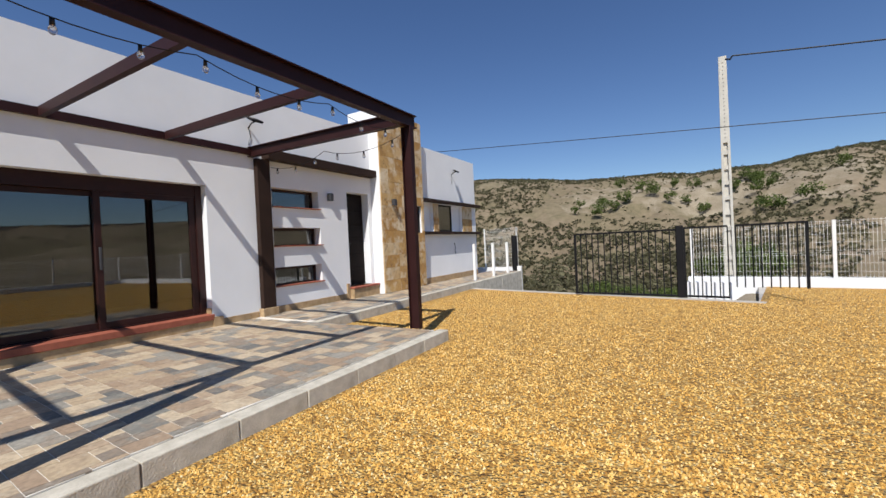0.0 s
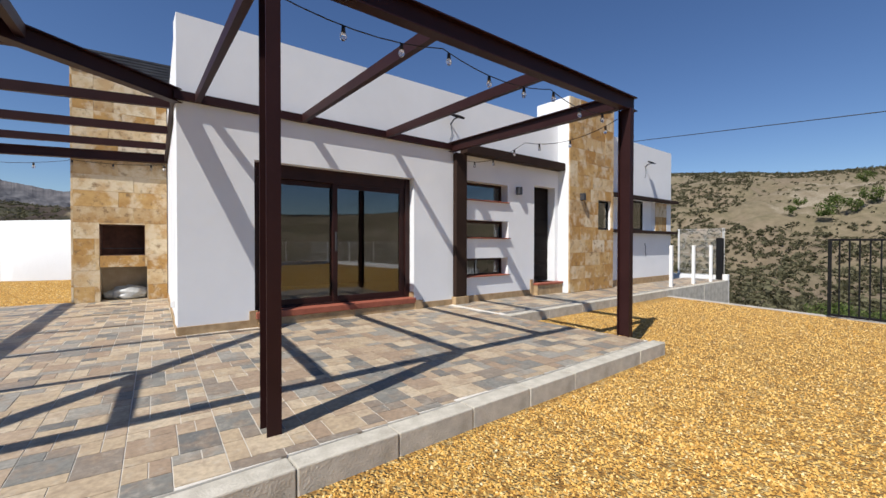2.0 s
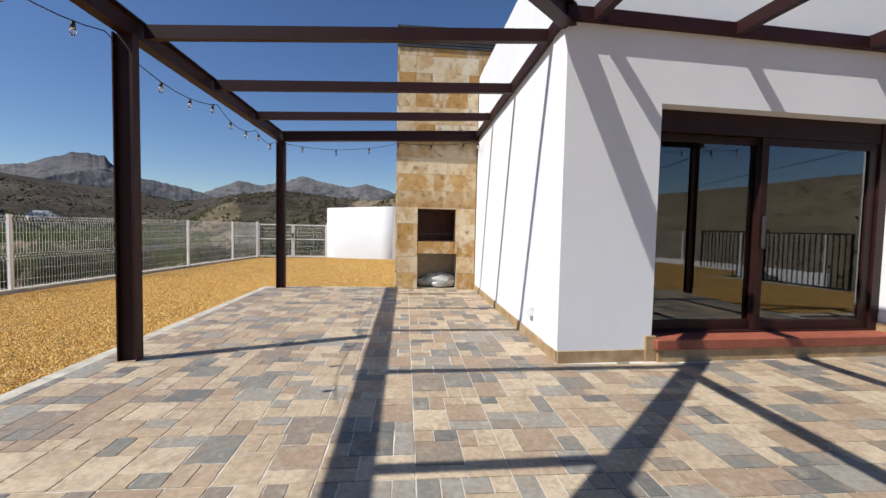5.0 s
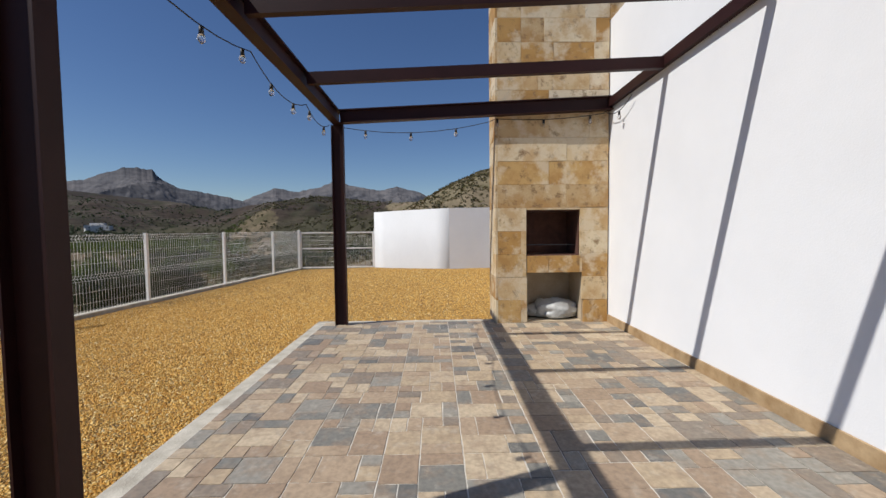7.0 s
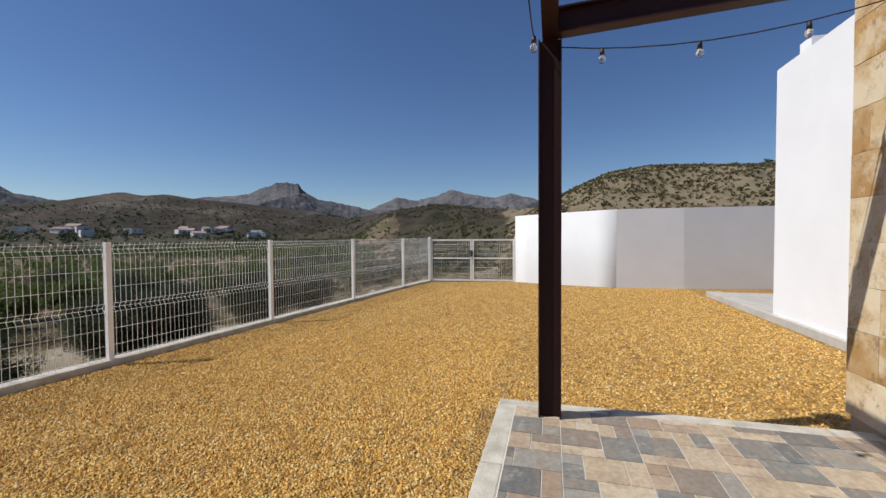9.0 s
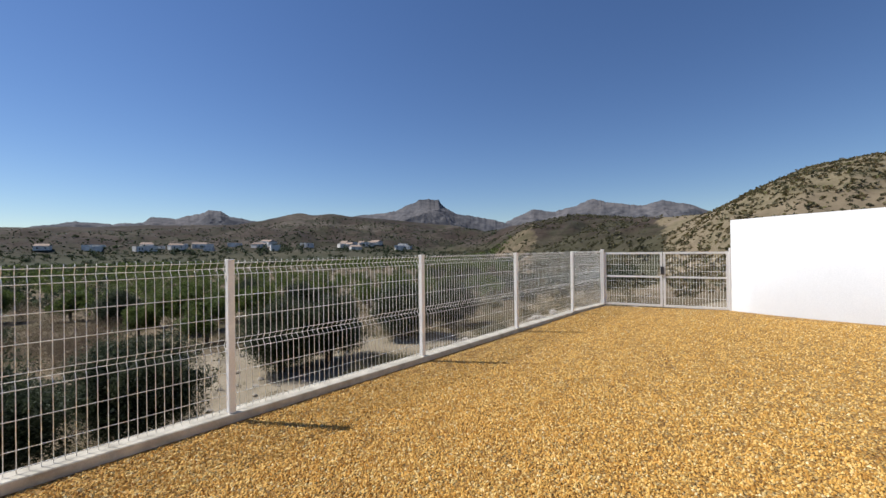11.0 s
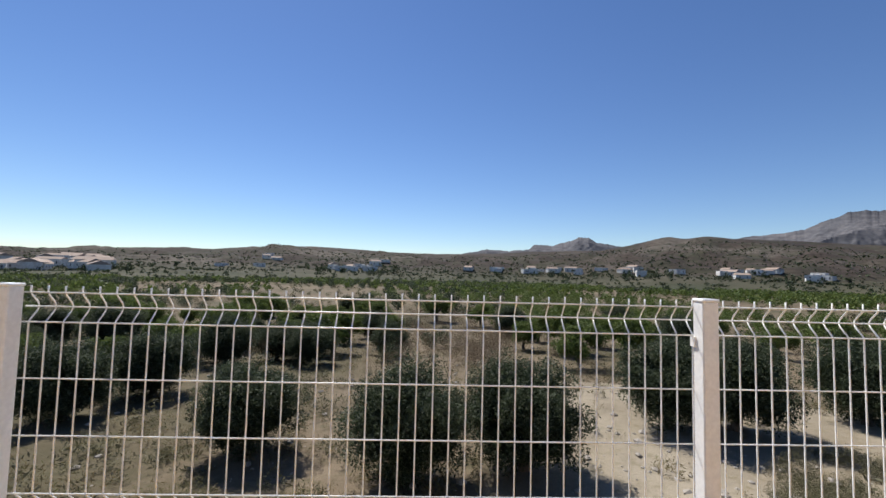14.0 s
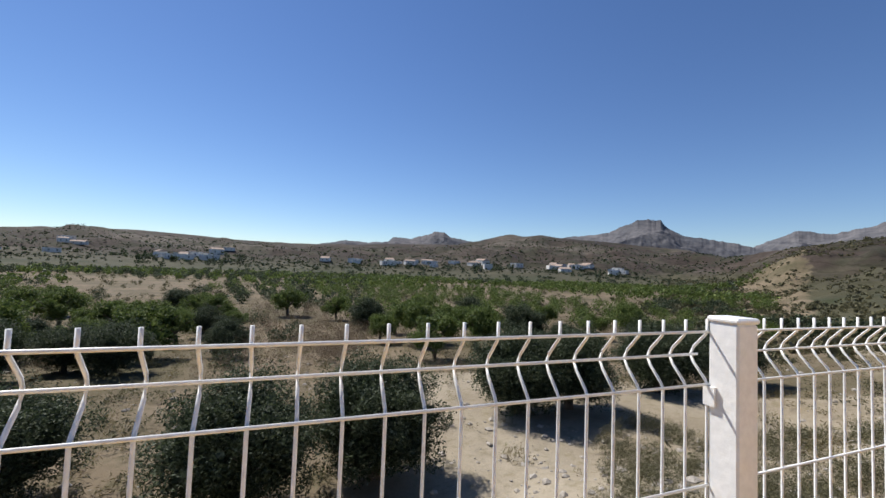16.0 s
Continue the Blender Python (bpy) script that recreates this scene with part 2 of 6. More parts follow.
def gravel_bed():
    m, nt, b = material("golden_gravel_bed", 0.9)
    v = coords(nt)
    vor = nt.nodes.new("ShaderNodeTexVoronoi")
    vor.inputs["Scale"].default_value = 48
    nt.links.new(v, vor.inputs["Vector"])
    sep = nt.nodes.new("ShaderNodeSeparateColor")
    nt.links.new(vor.outputs["Color"], sep.inputs[0])
    c = ramp(nt, sep.outputs[0], [(0.0, (0.40, 0.20, 0.034)), (0.4, (0.63, 0.35, 0.072)), (0.75, (0.75, 0.48, 0.135)), (1.0, (0.82, 0.62, 0.28))])
    big = noise_tex(nt, v, 0.8, 4)
    c = mixed(nt, 0.35, c, ramp(nt, big, [(0.3, (0.75, 0.72, 0.68)), (0.7, (1, 1, 1))]), "MULTIPLY")
    # hollows of the bed are darkened in the colour, like shade lying in them
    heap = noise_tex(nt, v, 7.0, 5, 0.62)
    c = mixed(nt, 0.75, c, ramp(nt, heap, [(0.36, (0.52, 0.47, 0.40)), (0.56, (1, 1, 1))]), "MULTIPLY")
    # shade in the gaps between chips, painted as a darker rim
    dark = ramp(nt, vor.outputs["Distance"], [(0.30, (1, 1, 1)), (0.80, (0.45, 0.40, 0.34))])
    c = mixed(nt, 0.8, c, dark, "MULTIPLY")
    nt.links.new(c, b.inputs["Base Color"])
    add = nt.nodes.new("ShaderNodeMath")
    add.operation = "ADD"
    nt.links.new(ramp(nt, vor.outputs["Distance"], [(0.0, (0.4, 0.4, 0.4)), (0.7, (0, 0, 0))]), add.inputs[0])
    nt.links.new(heap, add.inputs[1])
    bump(nt, b, add.outputs[0], 1.0, 0.06)
    return m


def gravel_stone():
    m, nt, b = material("golden_gravel_stone", 0.85)
    rnd = random_of(nt, "island")
    c = ramp(nt, rnd, [(0.0, (0.35, 0.17, 0.028)), (0.35, (0.57, 0.31, 0.060)), (0.7, (0.69, 0.42, 0.11)), (0.92, (0.75, 0.52, 0.185)), (1.0, (0.76, 0.63, 0.36))])
    nt.links.new(c, b.inputs["Base Color"])
    return m


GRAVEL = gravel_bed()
STONES = gravel_stone()


def hillside(nt, v):
    """Dry hills: pale marl, rust soil and grey-green scrub."""
    big = noise_tex(nt, v, 0.006, 7, 0.62)
    mid = noise_tex(nt, v, 0.05, 7, 0.62)
    fine = noise_tex(nt, v, 0.6, 6, 0.65)
    soil = ramp(nt, big, [(0.32, (0.165, 0.125, 0.080)), (0.5, (0.225, 0.178, 0.120)), (0.68, (0.32, 0.265, 0.19))])
    soil = mixed(nt, 0.55, soil, ramp(nt, fine, [(0.3, (0.50, 0.48, 0.46)), (0.65, (1, 1, 1))]), "MULTIPLY")
    green = ramp(nt, fine, [(0.35, (0.095, 0.088, 0.046)), (0.7, (0.185, 0.155, 0.092))])
    c = mixed(nt, ramp(nt, mid, [(0.42, (0, 0, 0)), (0.58, (0.65, 0.65, 0.65))]), soil, green)
    return c


def near_earth(nt, v):
    big = noise_tex(nt, v, 0.16, 6, 0.6)
    fine = noise_tex(nt, v, 3.0, 7, 0.7)
    grit = noise_tex(nt, v, 22, 4, 0.6)
    c = ramp(nt, big, [(0.3, (0.19, 0.15, 0.10)), (0.55, (0.28, 0.235, 0.17)), (0.75, (0.35, 0.30, 0.225))])
    c = mixed(nt, ramp(nt, fine, [(0.50, (0, 0, 0)), (0.66, (0.6, 0.6, 0.6))]), c, (0.17, 0.14, 0.075))
    c = mixed(nt, 0.4, c, ramp(nt, grit, [(0.3, (0.55, 0.55, 0.55)), (0.6, (1, 1, 1))]), "MULTIPLY")
    return c


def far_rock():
    m, nt, b = material("haze_blue_rock", 1.0, 0.0, 0.1)
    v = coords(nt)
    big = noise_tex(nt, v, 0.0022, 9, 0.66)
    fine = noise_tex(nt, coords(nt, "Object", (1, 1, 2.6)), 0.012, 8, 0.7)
    # the blue-grey of distance haze is put into the rock colour itself
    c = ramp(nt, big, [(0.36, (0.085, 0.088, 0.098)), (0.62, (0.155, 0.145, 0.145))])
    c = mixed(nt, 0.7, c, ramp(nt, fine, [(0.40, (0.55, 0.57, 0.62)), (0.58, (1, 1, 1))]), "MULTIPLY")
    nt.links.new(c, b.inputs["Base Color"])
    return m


def leafy(name, stops, kind="island", rough=0.65):
    m, nt, b = material(name, rough, 0.0, 0.2)
    c = ramp(nt, random_of(nt, kind), stops)
    nt.links.new(c, b.inputs["Base Color"])
    thin = nt.nodes.new("ShaderNodeBsdfTranslucent")
    nt.links.new(c, thin.inputs["Color"])
    both = nt.nodes.new("ShaderNodeMixShader")
    both.inputs[0].default_value = 0.35
    nt.links.new(b.outputs[0], both.inputs[1])
    nt.links.new(thin.outputs[0], both.inputs[2])
    nt.links.new(both.outputs[0], nt.nodes["Material Output"].inputs["Surface"])
    return m


def field_earth(nt, v):
    """Brown fallow soil with dry grass."""
    big = noise_tex(nt, v, 0.07, 6, 0.62)
    fine = noise_tex(nt, v, 1.6, 7, 0.7)
    c = ramp(nt, big, [(0.32, (0.075, 0.066, 0.036)), (0.48, (0.125, 0.098, 0.062)), (0.62, (0.185, 0.142, 0.096)), (0.75, (0.090, 0.082, 0.042))])
    c = mixed(nt, ramp(nt, fine, [(0.48, (0, 0, 0)), (0.64, (0.6, 0.6, 0.6))]), c, (0.070, 0.064, 0.032))
    return c


def valley_side(nt, v):
    """Far slopes, dark with scrub, terraced and greener low down."""
    big = noise_tex(nt, v, 0.005, 7, 0.65)
    mid = noise_tex(nt, v, 0.022, 7, 0.68)
    fine = noise_tex(nt, v, 0.12, 6, 0.7)
    soil = ramp(nt, big, [(0.36, (0.040, 0.029, 0.023)), (0.50, (0.062, 0.047, 0.037)), (0.62, (0.125, 0.104, 0.083))])
    c = mixed(nt, ramp(nt, mid, [(0.48, (0, 0, 0)), (0.58, (0.70, 0.70, 0.70))]), soil, (0.045, 0.046, 0.026))
    c = mixed(nt, 0.6, c, ramp(nt, fine, [(0.38, (0.35, 0.35, 0.35)), (0.60, (1, 1, 1))]), "MULTIPLY")
    sep = nt.nodes.new("ShaderNodeSeparateXYZ")
    nt.links.new(v, sep.inputs[0])
    # terrace banks follow the height, broken up by wear
    step = nt.nodes.new("ShaderNodeMath")
    step.operation = "MULTIPLY_ADD"
    step.inputs[1].default_value = 14.0
    nt.links.new(mid, step.inputs[0])
    nt.links.new(sep.outputs[2], step.inputs[2])
    band = nt.nodes.new("ShaderNodeMath")
    band.operation = "PINGPONG"
    band.inputs[1].default_value = 1.6
    nt.links.new(step.outputs[0], band.inputs[0])
    c = mixed(nt, 0.75, c, ramp(nt, band.outputs[0], [(0.10, (0.42, 0.44, 0.36)), (0.34, (1, 1, 1))]), "MULTIPLY")
    low = nt.nodes.new("ShaderNodeMapRange")
    low.inputs["From Min"].default_value = -5.0
    low.inputs["From Max"].default_value = 9.0
    low.inputs["To Min"].default_value = 0.8
    low.inputs["To Max"].default_value = 0.0
    nt.links.new(sep.outputs[2], low.inputs["Value"])
    c = mixed(nt, low.outputs[0], c, ramp(nt, mid, [(0.4, (0.042, 0.052, 0.022)), (0.62, (0.090, 0.080, 0.047))]))
    return c


def terrain():
    """One ground: sand, fallow soil, hillside and far slopes blend by the soil's own map."""
    m, nt, b = material("valley_ground", 0.97, 0.0, 0.15)
    v = coords(nt)
    c = field_earth(nt, v)
    wear = noise_tex(nt, v, 0.09, 6, 0.7)
    for name, look_of in (("hill_soil", hillside), ("far_soil", valley_side), ("sand", near_earth)):
        at = nt.nodes.new("ShaderNodeAttribute")
        at.attribute_name = name
        edge = nt.nodes.new("ShaderNodeMath")
        edge.operation = "ADD"
        nt.links.new(at.outputs["Fac"], edge.inputs[0])
        nt.links.new(wear, edge.inputs[1])
        c = mixed(nt, ramp(nt, edge.outputs[0], [(0.90, (0, 0, 0)), (1.0, (1, 1, 1))]), c, look_of(nt, v))
    nt.links.new(c, b.inputs["Base Color"])
    bump(nt, b, noise_tex(nt, v, 2.4, 8, 0.7), 0.6, 0.12)
    return m


TERRAIN = terrain()
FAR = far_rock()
OLIVE_LEAF = leafy("olive_leaf", [(0.0, (0.020, 0.028, 0.013)), (0.5, (0.044, 0.060, 0.029)), (0.85, (0.085, 0.105, 0.058)), (1.0, (0.15, 0.17, 0.11))])
ALMOND_LEAF = leafy("almond_leaf", [(0.0, (0.045, 0.070, 0.016)), (0.5, (0.092, 0.130, 0.030)), (1.0, (0.17, 0.205, 0.060))])
SCRUB_LEAF = leafy("scrub_leaf", [(0.0, (0.062, 0.058, 0.030)), (0.5, (0.110, 0.103, 0.054)), (1.0, (0.18, 0.165, 0.092))])
DRY_GRASS = leafy("dry_grass", [(0.0, (0.12, 0.088, 0.042)), (0.6, (0.20, 0.155, 0.080)), (1.0, (0.14, 0.145, 0.05))])
BANK_GRASS = leafy("yellow_green_grass", [(0.0, (0.10, 0.095, 0.035)), (0.6, (0.17, 0.165, 0.060)), (1.0, (0.25, 0.22, 0.10))])
BARK = grainy("olive_bark", (0.075, 0.060, 0.045), (0.14, 0.115, 0.09), 7, 40, 0.95)
FAR_WHITE = grainy("far_white_wall", (0.55, 0.51, 0.46), (0.80, 0.78, 0.74), 0.5, 3, 0.9)
ROOF_TILE = grainy("far_clay_roof", (0.28, 0.20, 0.15), (0.38, 0.29, 0.23), 0.6, 5, 0.9)
# same paint as WHITE, set darker to offset strong sun on the curved wall
SUN_TONED_WHITE = grainy("sun_toned_white_render", (0.63, 0.63, 0.625), (0.69, 0.69, 0.685), 0.8, 60, 0.92, 0, 0.2)
DRY_TWIG = leafy("dry_brown_twigs", [(0.0, (0.075, 0.052, 0.034)), (0.5, (0.125, 0.090, 0.058)), (1.0, (0.19, 0.145, 0.095))])

# ---- the ground: one sheet from the plot's edge to the horizon ----
FENCE_A = Vector((-11.50, -7.90, 0))
FENCE_U = Vector((0.9929, -0.1191, 0))
BAY = 2.56


def fence_at(s):
    return FENCE_A + FENCE_U * s


PLOT = [(-21.0, -3.7), (-20.85, -6.70), (-19.06, -6.99), (-11.50, -7.90), (12.0, -10.72), (12.0, 12.3), (0.95, 12.3), (0.62, 9.75), (-2.8, 10.25), (-4.4, 10.5), (-5.66, 10.7), (-6.9, 10.9), (-7.2, 13.5), (-16.0, 14.0), (-21.0, 8.0), (-19.66, -1.06), (-20.1, -3.1)]


def plot_distance(x, y):
    """Metres outside the plot's outline (negative inside)."""
    best = np.full(x.shape, 1e9)
    inside = np.zeros(x.shape, dtype=bool)
    k = len(PLOT)
    for i in range(k):
        ax, ay = PLOT[i]
        bx_, by_ = PLOT[(i + 1) % k]
        dx, dy = bx_ - ax, by_ - ay
        t = np.clip(((x - ax) * dx + (y - ay) * dy) / (dx * dx + dy * dy), 0, 1)
        best = np.minimum(best, np.hypot(x - ax - t * dx, y - ay - t * dy))
        cross = ((ay > y) != (by_ > y)) & (x < (bx_ - ax) * (y - ay) / (by_ - ay + 1e-12) + ax)
        inside ^= cross
    return np.where(inside, -best, best)


rng = np.random.default_rng(7)
LATTICE = rng.random((256, 256))


def value_noise(x, y):
    xi, yi = np.floor(x).astype(int), np.floor(y).astype(int)
    fx, fy = x - xi, y - yi
    fx, fy = fx * fx * (3 - 2 * fx), fy * fy * (3 - 2 * fy)
    g = lambda a, b: LATTICE[a % 256, b % 256]
    return (g(xi, yi) * (1 - fx) + g(xi + 1, yi) * fx) * (1 - fy) + (g(xi, yi + 1) * (1 - fx) + g(xi + 1, yi + 1) * fx) * fy - 0.5


def fractal(x, y, octaves=5, gain=0.5):
    total, amp = 0, 1.0
    for o in range(octaves):
        total = total + amp * value_noise(x * 2 ** o + 13.7 * o, y * 2 ** o + 7.1 * o)
        amp *= gain
    return total


def smooth(a, b, x):
    t = np.clip((x - a) / (b - a), 0, 1)
    return t * t * (3 - 2 * t)


CENTRE = (-6.0, -3.0)
# bearing (degrees left of +y), crest radius, foot radius, foot height
FORM = [(-14, 230, 60, -5), (30, 230, 60, -5), (48, 160, 40, -2), (64, 105, 26, -0.5), (90, 105, 26, -0.5), (98, 300, 60, -3.5), (112, 420, 100, -4.6), (124, 1200, 280, -5.0), (180, 1300, 300, -5.2), (222, 1300, 290, -5.2), (260, 900, 260, -6), (300, 500, 120, -5), (346, 230, 60, -5)]
# bearing, height of the crest above the eye in degrees
CREST = [(-14, 7.5), (-10, 7.2), (-7, 6.7), (-3.5, 6.9), (0, 6.7), (3.4, 7.2), (8.7, 7.2), (13, 7.3), (17, 7.8), (23.6, 8.4), (28.3, 8.4), (40, 7.5), (64, 7.3), (71, 7.8), (78.6, 8.2), (83.2, 7.7), (87.7, 5.7), (91, 3.8), (94.6, 3.4),
         (97.8, 3.8), (105.6, 4.3), (110, 3.8), (113.2, 3.3), (117.6, 2.4), (121, 3.2), (126, 3.7), (130, 4.2), (136.1, 4.6), (138.6, 5.0), (140.8, 4.72), (142.6, 5.0), (146.5, 4.05), (150, 3.4), (155, 3.3), (160, 3.15), (165, 2.75), (172, 2.6), (179, 2.7), (184.5, 3.0), (188.5, 3.1), (193, 2.95),
         (197, 2.5), (200.6, 2.2), (206.4, 2.15), (211.5, 1.85), (216, 1.5), (220, 1.35), (260, 3.0), (300, 4.0), (346, 7.5)]


def table(rows, k, bearing):
    b = np.array([r[0] for r in rows])
    return np.interp((bearing + 14) % 360 - 14, b, np.array([r[k] for r in rows]))


def ground_height(x, y):
    dx, dy = x - CENTRE[0], y - CENTRE[1]
    r = np.hypot(dx, dy)
    bearing = np.degrees(np.arctan2(-dx, dy))
    crest_r, foot_r, foot_z = table(FORM, 1, bearing), table(FORM, 2, bearing), table(FORM, 3, bearing)
    crest_z = crest_r * np.tan(np.radians(table(CREST, 1, bearing))) + 1.3
    t = np.clip((r - foot_r) / (crest_r - foot_r), 0, 1)
    z = foot_z + (crest_z - foot_z) * (0.45 * t + 0.55 * t * t * (3 - 2 * t))
    beyond = np.clip((r - crest_r) / crest_r, 0, 3)
    z = z - crest_z * 0.45 * np.clip(beyond, 0, 1)
    rough = smooth(0, 1, t * 3) * (1 - 0.93 * smooth(0.5, 1.0, t))
    z = z + rough * np.minimum(crest_r * 0.022, 11) * fractal(x / 46 + 31, y / 46 + 17, 5, 0.5)
    z = z + rough * np.minimum(crest_r * 0.016, 4.0) * (0.4 - np.abs(fractal(x / 15 + 9, y / 15 + 2, 4, 0.55)) * 2)
    z = z + rough * np.clip(crest_r - 300, 0, 700) * 0.018 * fractal(x / 170 + 3, y / 170 + 5, 4, 0.5)
    d = plot_distance(x, y)
    low = np.interp((bearing + 14) % 360 - 14, [-14, 30, 62, 92, 104, 118, 220, 300, 346], [-2.6, -2.6, -0.3, -0.3, -1.5, -3.0, -3.3, -2.6, -2.6])
    run = np.interp((bearing + 14) % 360 - 14, [-14, 92, 104, 130, 155, 346], [4.6, 4.6, 8.5, 8.0, 5.5, 4.6])
    bank = np.interp((bearing + 14) % 360 - 14, [-14, 90, 108, 125, 150, 220, 346], [0.4, 0.4, 0.6, 0.3, 0.15, 0.1, 0.4])
    fall = np.clip((d - bank) / run, 0, 1)
    near = -0.16 + low * fall * (1.55 - 0.55 * fall) + 0.22 * fractal(x * 0.7, y * 0.7, 5) * smooth(0.2, 1.5, d)
    near = near - 0.030 * np.clip(d - 7, 0, 45) * smooth(-2.0, -3.2, low)
    z = near + (z - near) * smooth(8, 55, d)
    return np.where(d < 0.0, -0.45, z)


def make_ground():
    rows, cols = 270, 640
    rad = np.concatenate([np.linspace(2.0, 40.0, 78), np.geomspace(41.5, 4200.0, rows - 78)])
    ang = np.linspace(0, math.tau, cols, endpoint=False)
    rr, aa = np.meshgrid(rad, ang, indexing="ij")
    x, y = CENTRE[0] - rr * np.sin(aa), CENTRE[1] + rr * np.cos(aa)
    z = ground_height(x, y)
    verts = np.stack([x.ravel(), y.ravel(), z.ravel()], 1)
    i, j = np.meshgrid(np.arange(rows - 1), np.arange(cols), indexing="ij")
    a = i * cols + j
    b = i * cols + (j + 1) % cols
    faces = np.stack([a.ravel(), b.ravel(), (b + cols).ravel(), (a + cols).ravel()], 1)
    me = from_arrays("ground", verts, faces, TERRAIN, True)
    x, y, r, am = x.ravel(), y.ravel(), rr.ravel(), np.degrees(aa.ravel())
    north = np.minimum(am, 360 - am)
    hilly = 1 - smooth(106, 116, am) * (1 - smooth(224, 232, am))
    d = plot_distance(x, y)
    wide = 1 - 0.2 * smooth(150, 168, am)
    sand = 1 - smooth(4.0 * wide, 9.0 * wide, d)
    sand = np.maximum(sand, smooth(104, 110, am) * (1 - smooth(146, 158, am)) * (1 - smooth(23, 32, r)))
    terrace = smooth(-22, -13, (am + 180) % 360 - 180) * (1 - smooth(11, 19, (am + 180) % 360 - 180)) * smooth(112, 128, r) * (1 - smooth(165, 200, r))
    sand = np.maximum(sand, 0.50 * terrace)
    sand = np.maximum(sand, 0.6 * smooth(94, 99, am) * (1 - smooth(110, 114, am)) * smooth(44, 48, r) * (1 - smooth(58, 64, r)))
    hill = hilly * smooth(24, 36, r)
    far = np.maximum(smooth(380, 520, r), (1 - hilly) * smooth(215, 300, r))
    far = np.maximum(far, smooth(93, 99, am) * (1 - smooth(180, 200, am)) * smooth(45, 80, r) * hilly)
    for name, values in (("sand", sand), ("hill_soil", hill), ("far_soil", far)):
        me.attributes.new(name, "FLOAT", "POINT").data.foreach_set("value", values.astype(np.float32))
    ob = new("ground", me)
    return tagged(ob, "dry sandy ground falling to a valley and rising to scrubby hills", "ground", kind="structure")


make_ground()
MOUNTAINS = [
    ("a", 88, 3900, [(88, 3.0), (92, 4.9), (95.4, 5.85), (97.5, 5.25), (99.5, 5.55), (101.5, 5.9), (103.5, 6.5), (105.5, 5.7), (108.6, 4.95), (111.1, 5.45), (113, 4.6), (115.4, 3.5), (118, 2.4)]),
    ("b", 114, 3600, [(112, 2.6), (114.8, 3.65), (116.8, 4.18), (119.4, 4.67), (121.6, 5.02), (122.8, 5.69), (123.7, 6.36), (124.1, 6.97), (125.4, 7.08), (126.7, 7.02), (127.1, 6.8), (128.6, 6.25), (129.5, 5.74), (130.8, 5.31), (134.9, 4.9), (139, 4.0), (146, 3.2)]),
    ("c", 145, 4300, [(145, 3.4), (149, 4.12), (151.1, 4.54), (151.9, 5.1), (153.2, 5.15), (154.3, 4.69), (156.6, 4.03), (157.7, 4.17), (159, 4.11), (159.7, 3.5), (162.5, 3.27), (165.4, 3.42), (167.9, 2.93), (170, 2.5), (173, 2.2)]),
]


def make_mountain(rows, dist):
    b = np.linspace(rows[0][0], rows[-1][0], 520)
    el = np.interp(b, [r[0] for r in rows], [r[1] for r in rows])
    wob = fractal(b * 2.2, b * 0 + dist, 5, 0.55)
    el = el + 0.12 * wob
    broad = np.convolve(np.pad(el, 60, mode="edge"), np.hanning(121) / np.hanning(121).sum(), "valid")
    k = 110
    verts, faces = [], []
    for j in range(k):
        f = j / (k - 1)
        rr = dist * (0.74 + 0.26 * f)
        h = dist * np.tan(np.radians(broad + (el - broad) * f ** 5)) + 1.3
        drop = f ** 1.15
        x, y = CENTRE[0] - rr * np.sin(np.radians(b)), CENTRE[1] + rr * np.cos(np.radians(b))
        z = -30 + (h + 30) * drop + (1 - drop) * drop ** 0.6 * dist * 0.11 * (0.35 - 1.6 * np.abs(fractal(x / 520 + 7, y / 520 + 3, 6, 0.52)))
        verts.append(np.stack([x, y, z], 1))
    x, y = CENTRE[0] - dist * 1.04 * np.sin(np.radians(b)), CENTRE[1] + dist * 1.04 * np.cos(np.radians(b))
    verts.append(np.stack([x, y, 0 * x - 40], 1))
    n = len(b)
    i, j = np.meshgrid(np.arange(k), np.arange(n - 1), indexing="ij")
    a = (i * n + j).ravel()
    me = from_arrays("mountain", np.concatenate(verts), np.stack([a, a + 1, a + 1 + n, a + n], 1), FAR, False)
    return tagged(new("mountain", me), "distant bare mountain ridge beyond the valley, haze blue put into its colour", "mountain", "far mountains", "structure")


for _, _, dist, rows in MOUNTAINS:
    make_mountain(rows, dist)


# ---- plot: gravel, drive ----
def gravel_z(y):
    return -0.11 * np.clip((-1.0 - y) / 6.8, 0, 1.2)


def make_gravel():
    bm = bmesh.new()
    north_line = [(12.0, -1.0), (12.0, 12.3), (0.95, 12.3), (0.62, 9.75), (-2.8, 10.25), (-4.4, 10.5), (-5.66, 10.7), (-6.9, 10.9), (-7.2, 13.0), (-16.0, 13.5), (-20.6, 8.0), (-19.62, -1.0)]
    v = [bm.verts.new((x, y, 0)) for x, y in north_line]
    bm.faces.new(v)
    south_line = [(-19.62, -1.0), (-19.70, -1.06), (-20.5, -3.0), (-21.1, -3.8), (-20.85, -6.70), (-19.06, -6.99), (-11.5, -7.9), (12.0, -10.72), (12.0, -1.0)]
    v = [bm.verts.new((x, y, float(gravel_z(y)))) for x, y in south_line]
    bm.faces.new(v)
    bmesh.ops.triangulate(bm, faces=bm.faces[:])
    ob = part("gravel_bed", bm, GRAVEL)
    return tagged(ob, "yard covered with golden yellow crushed gravel", "gravel", kind="structure")


make_gravel()


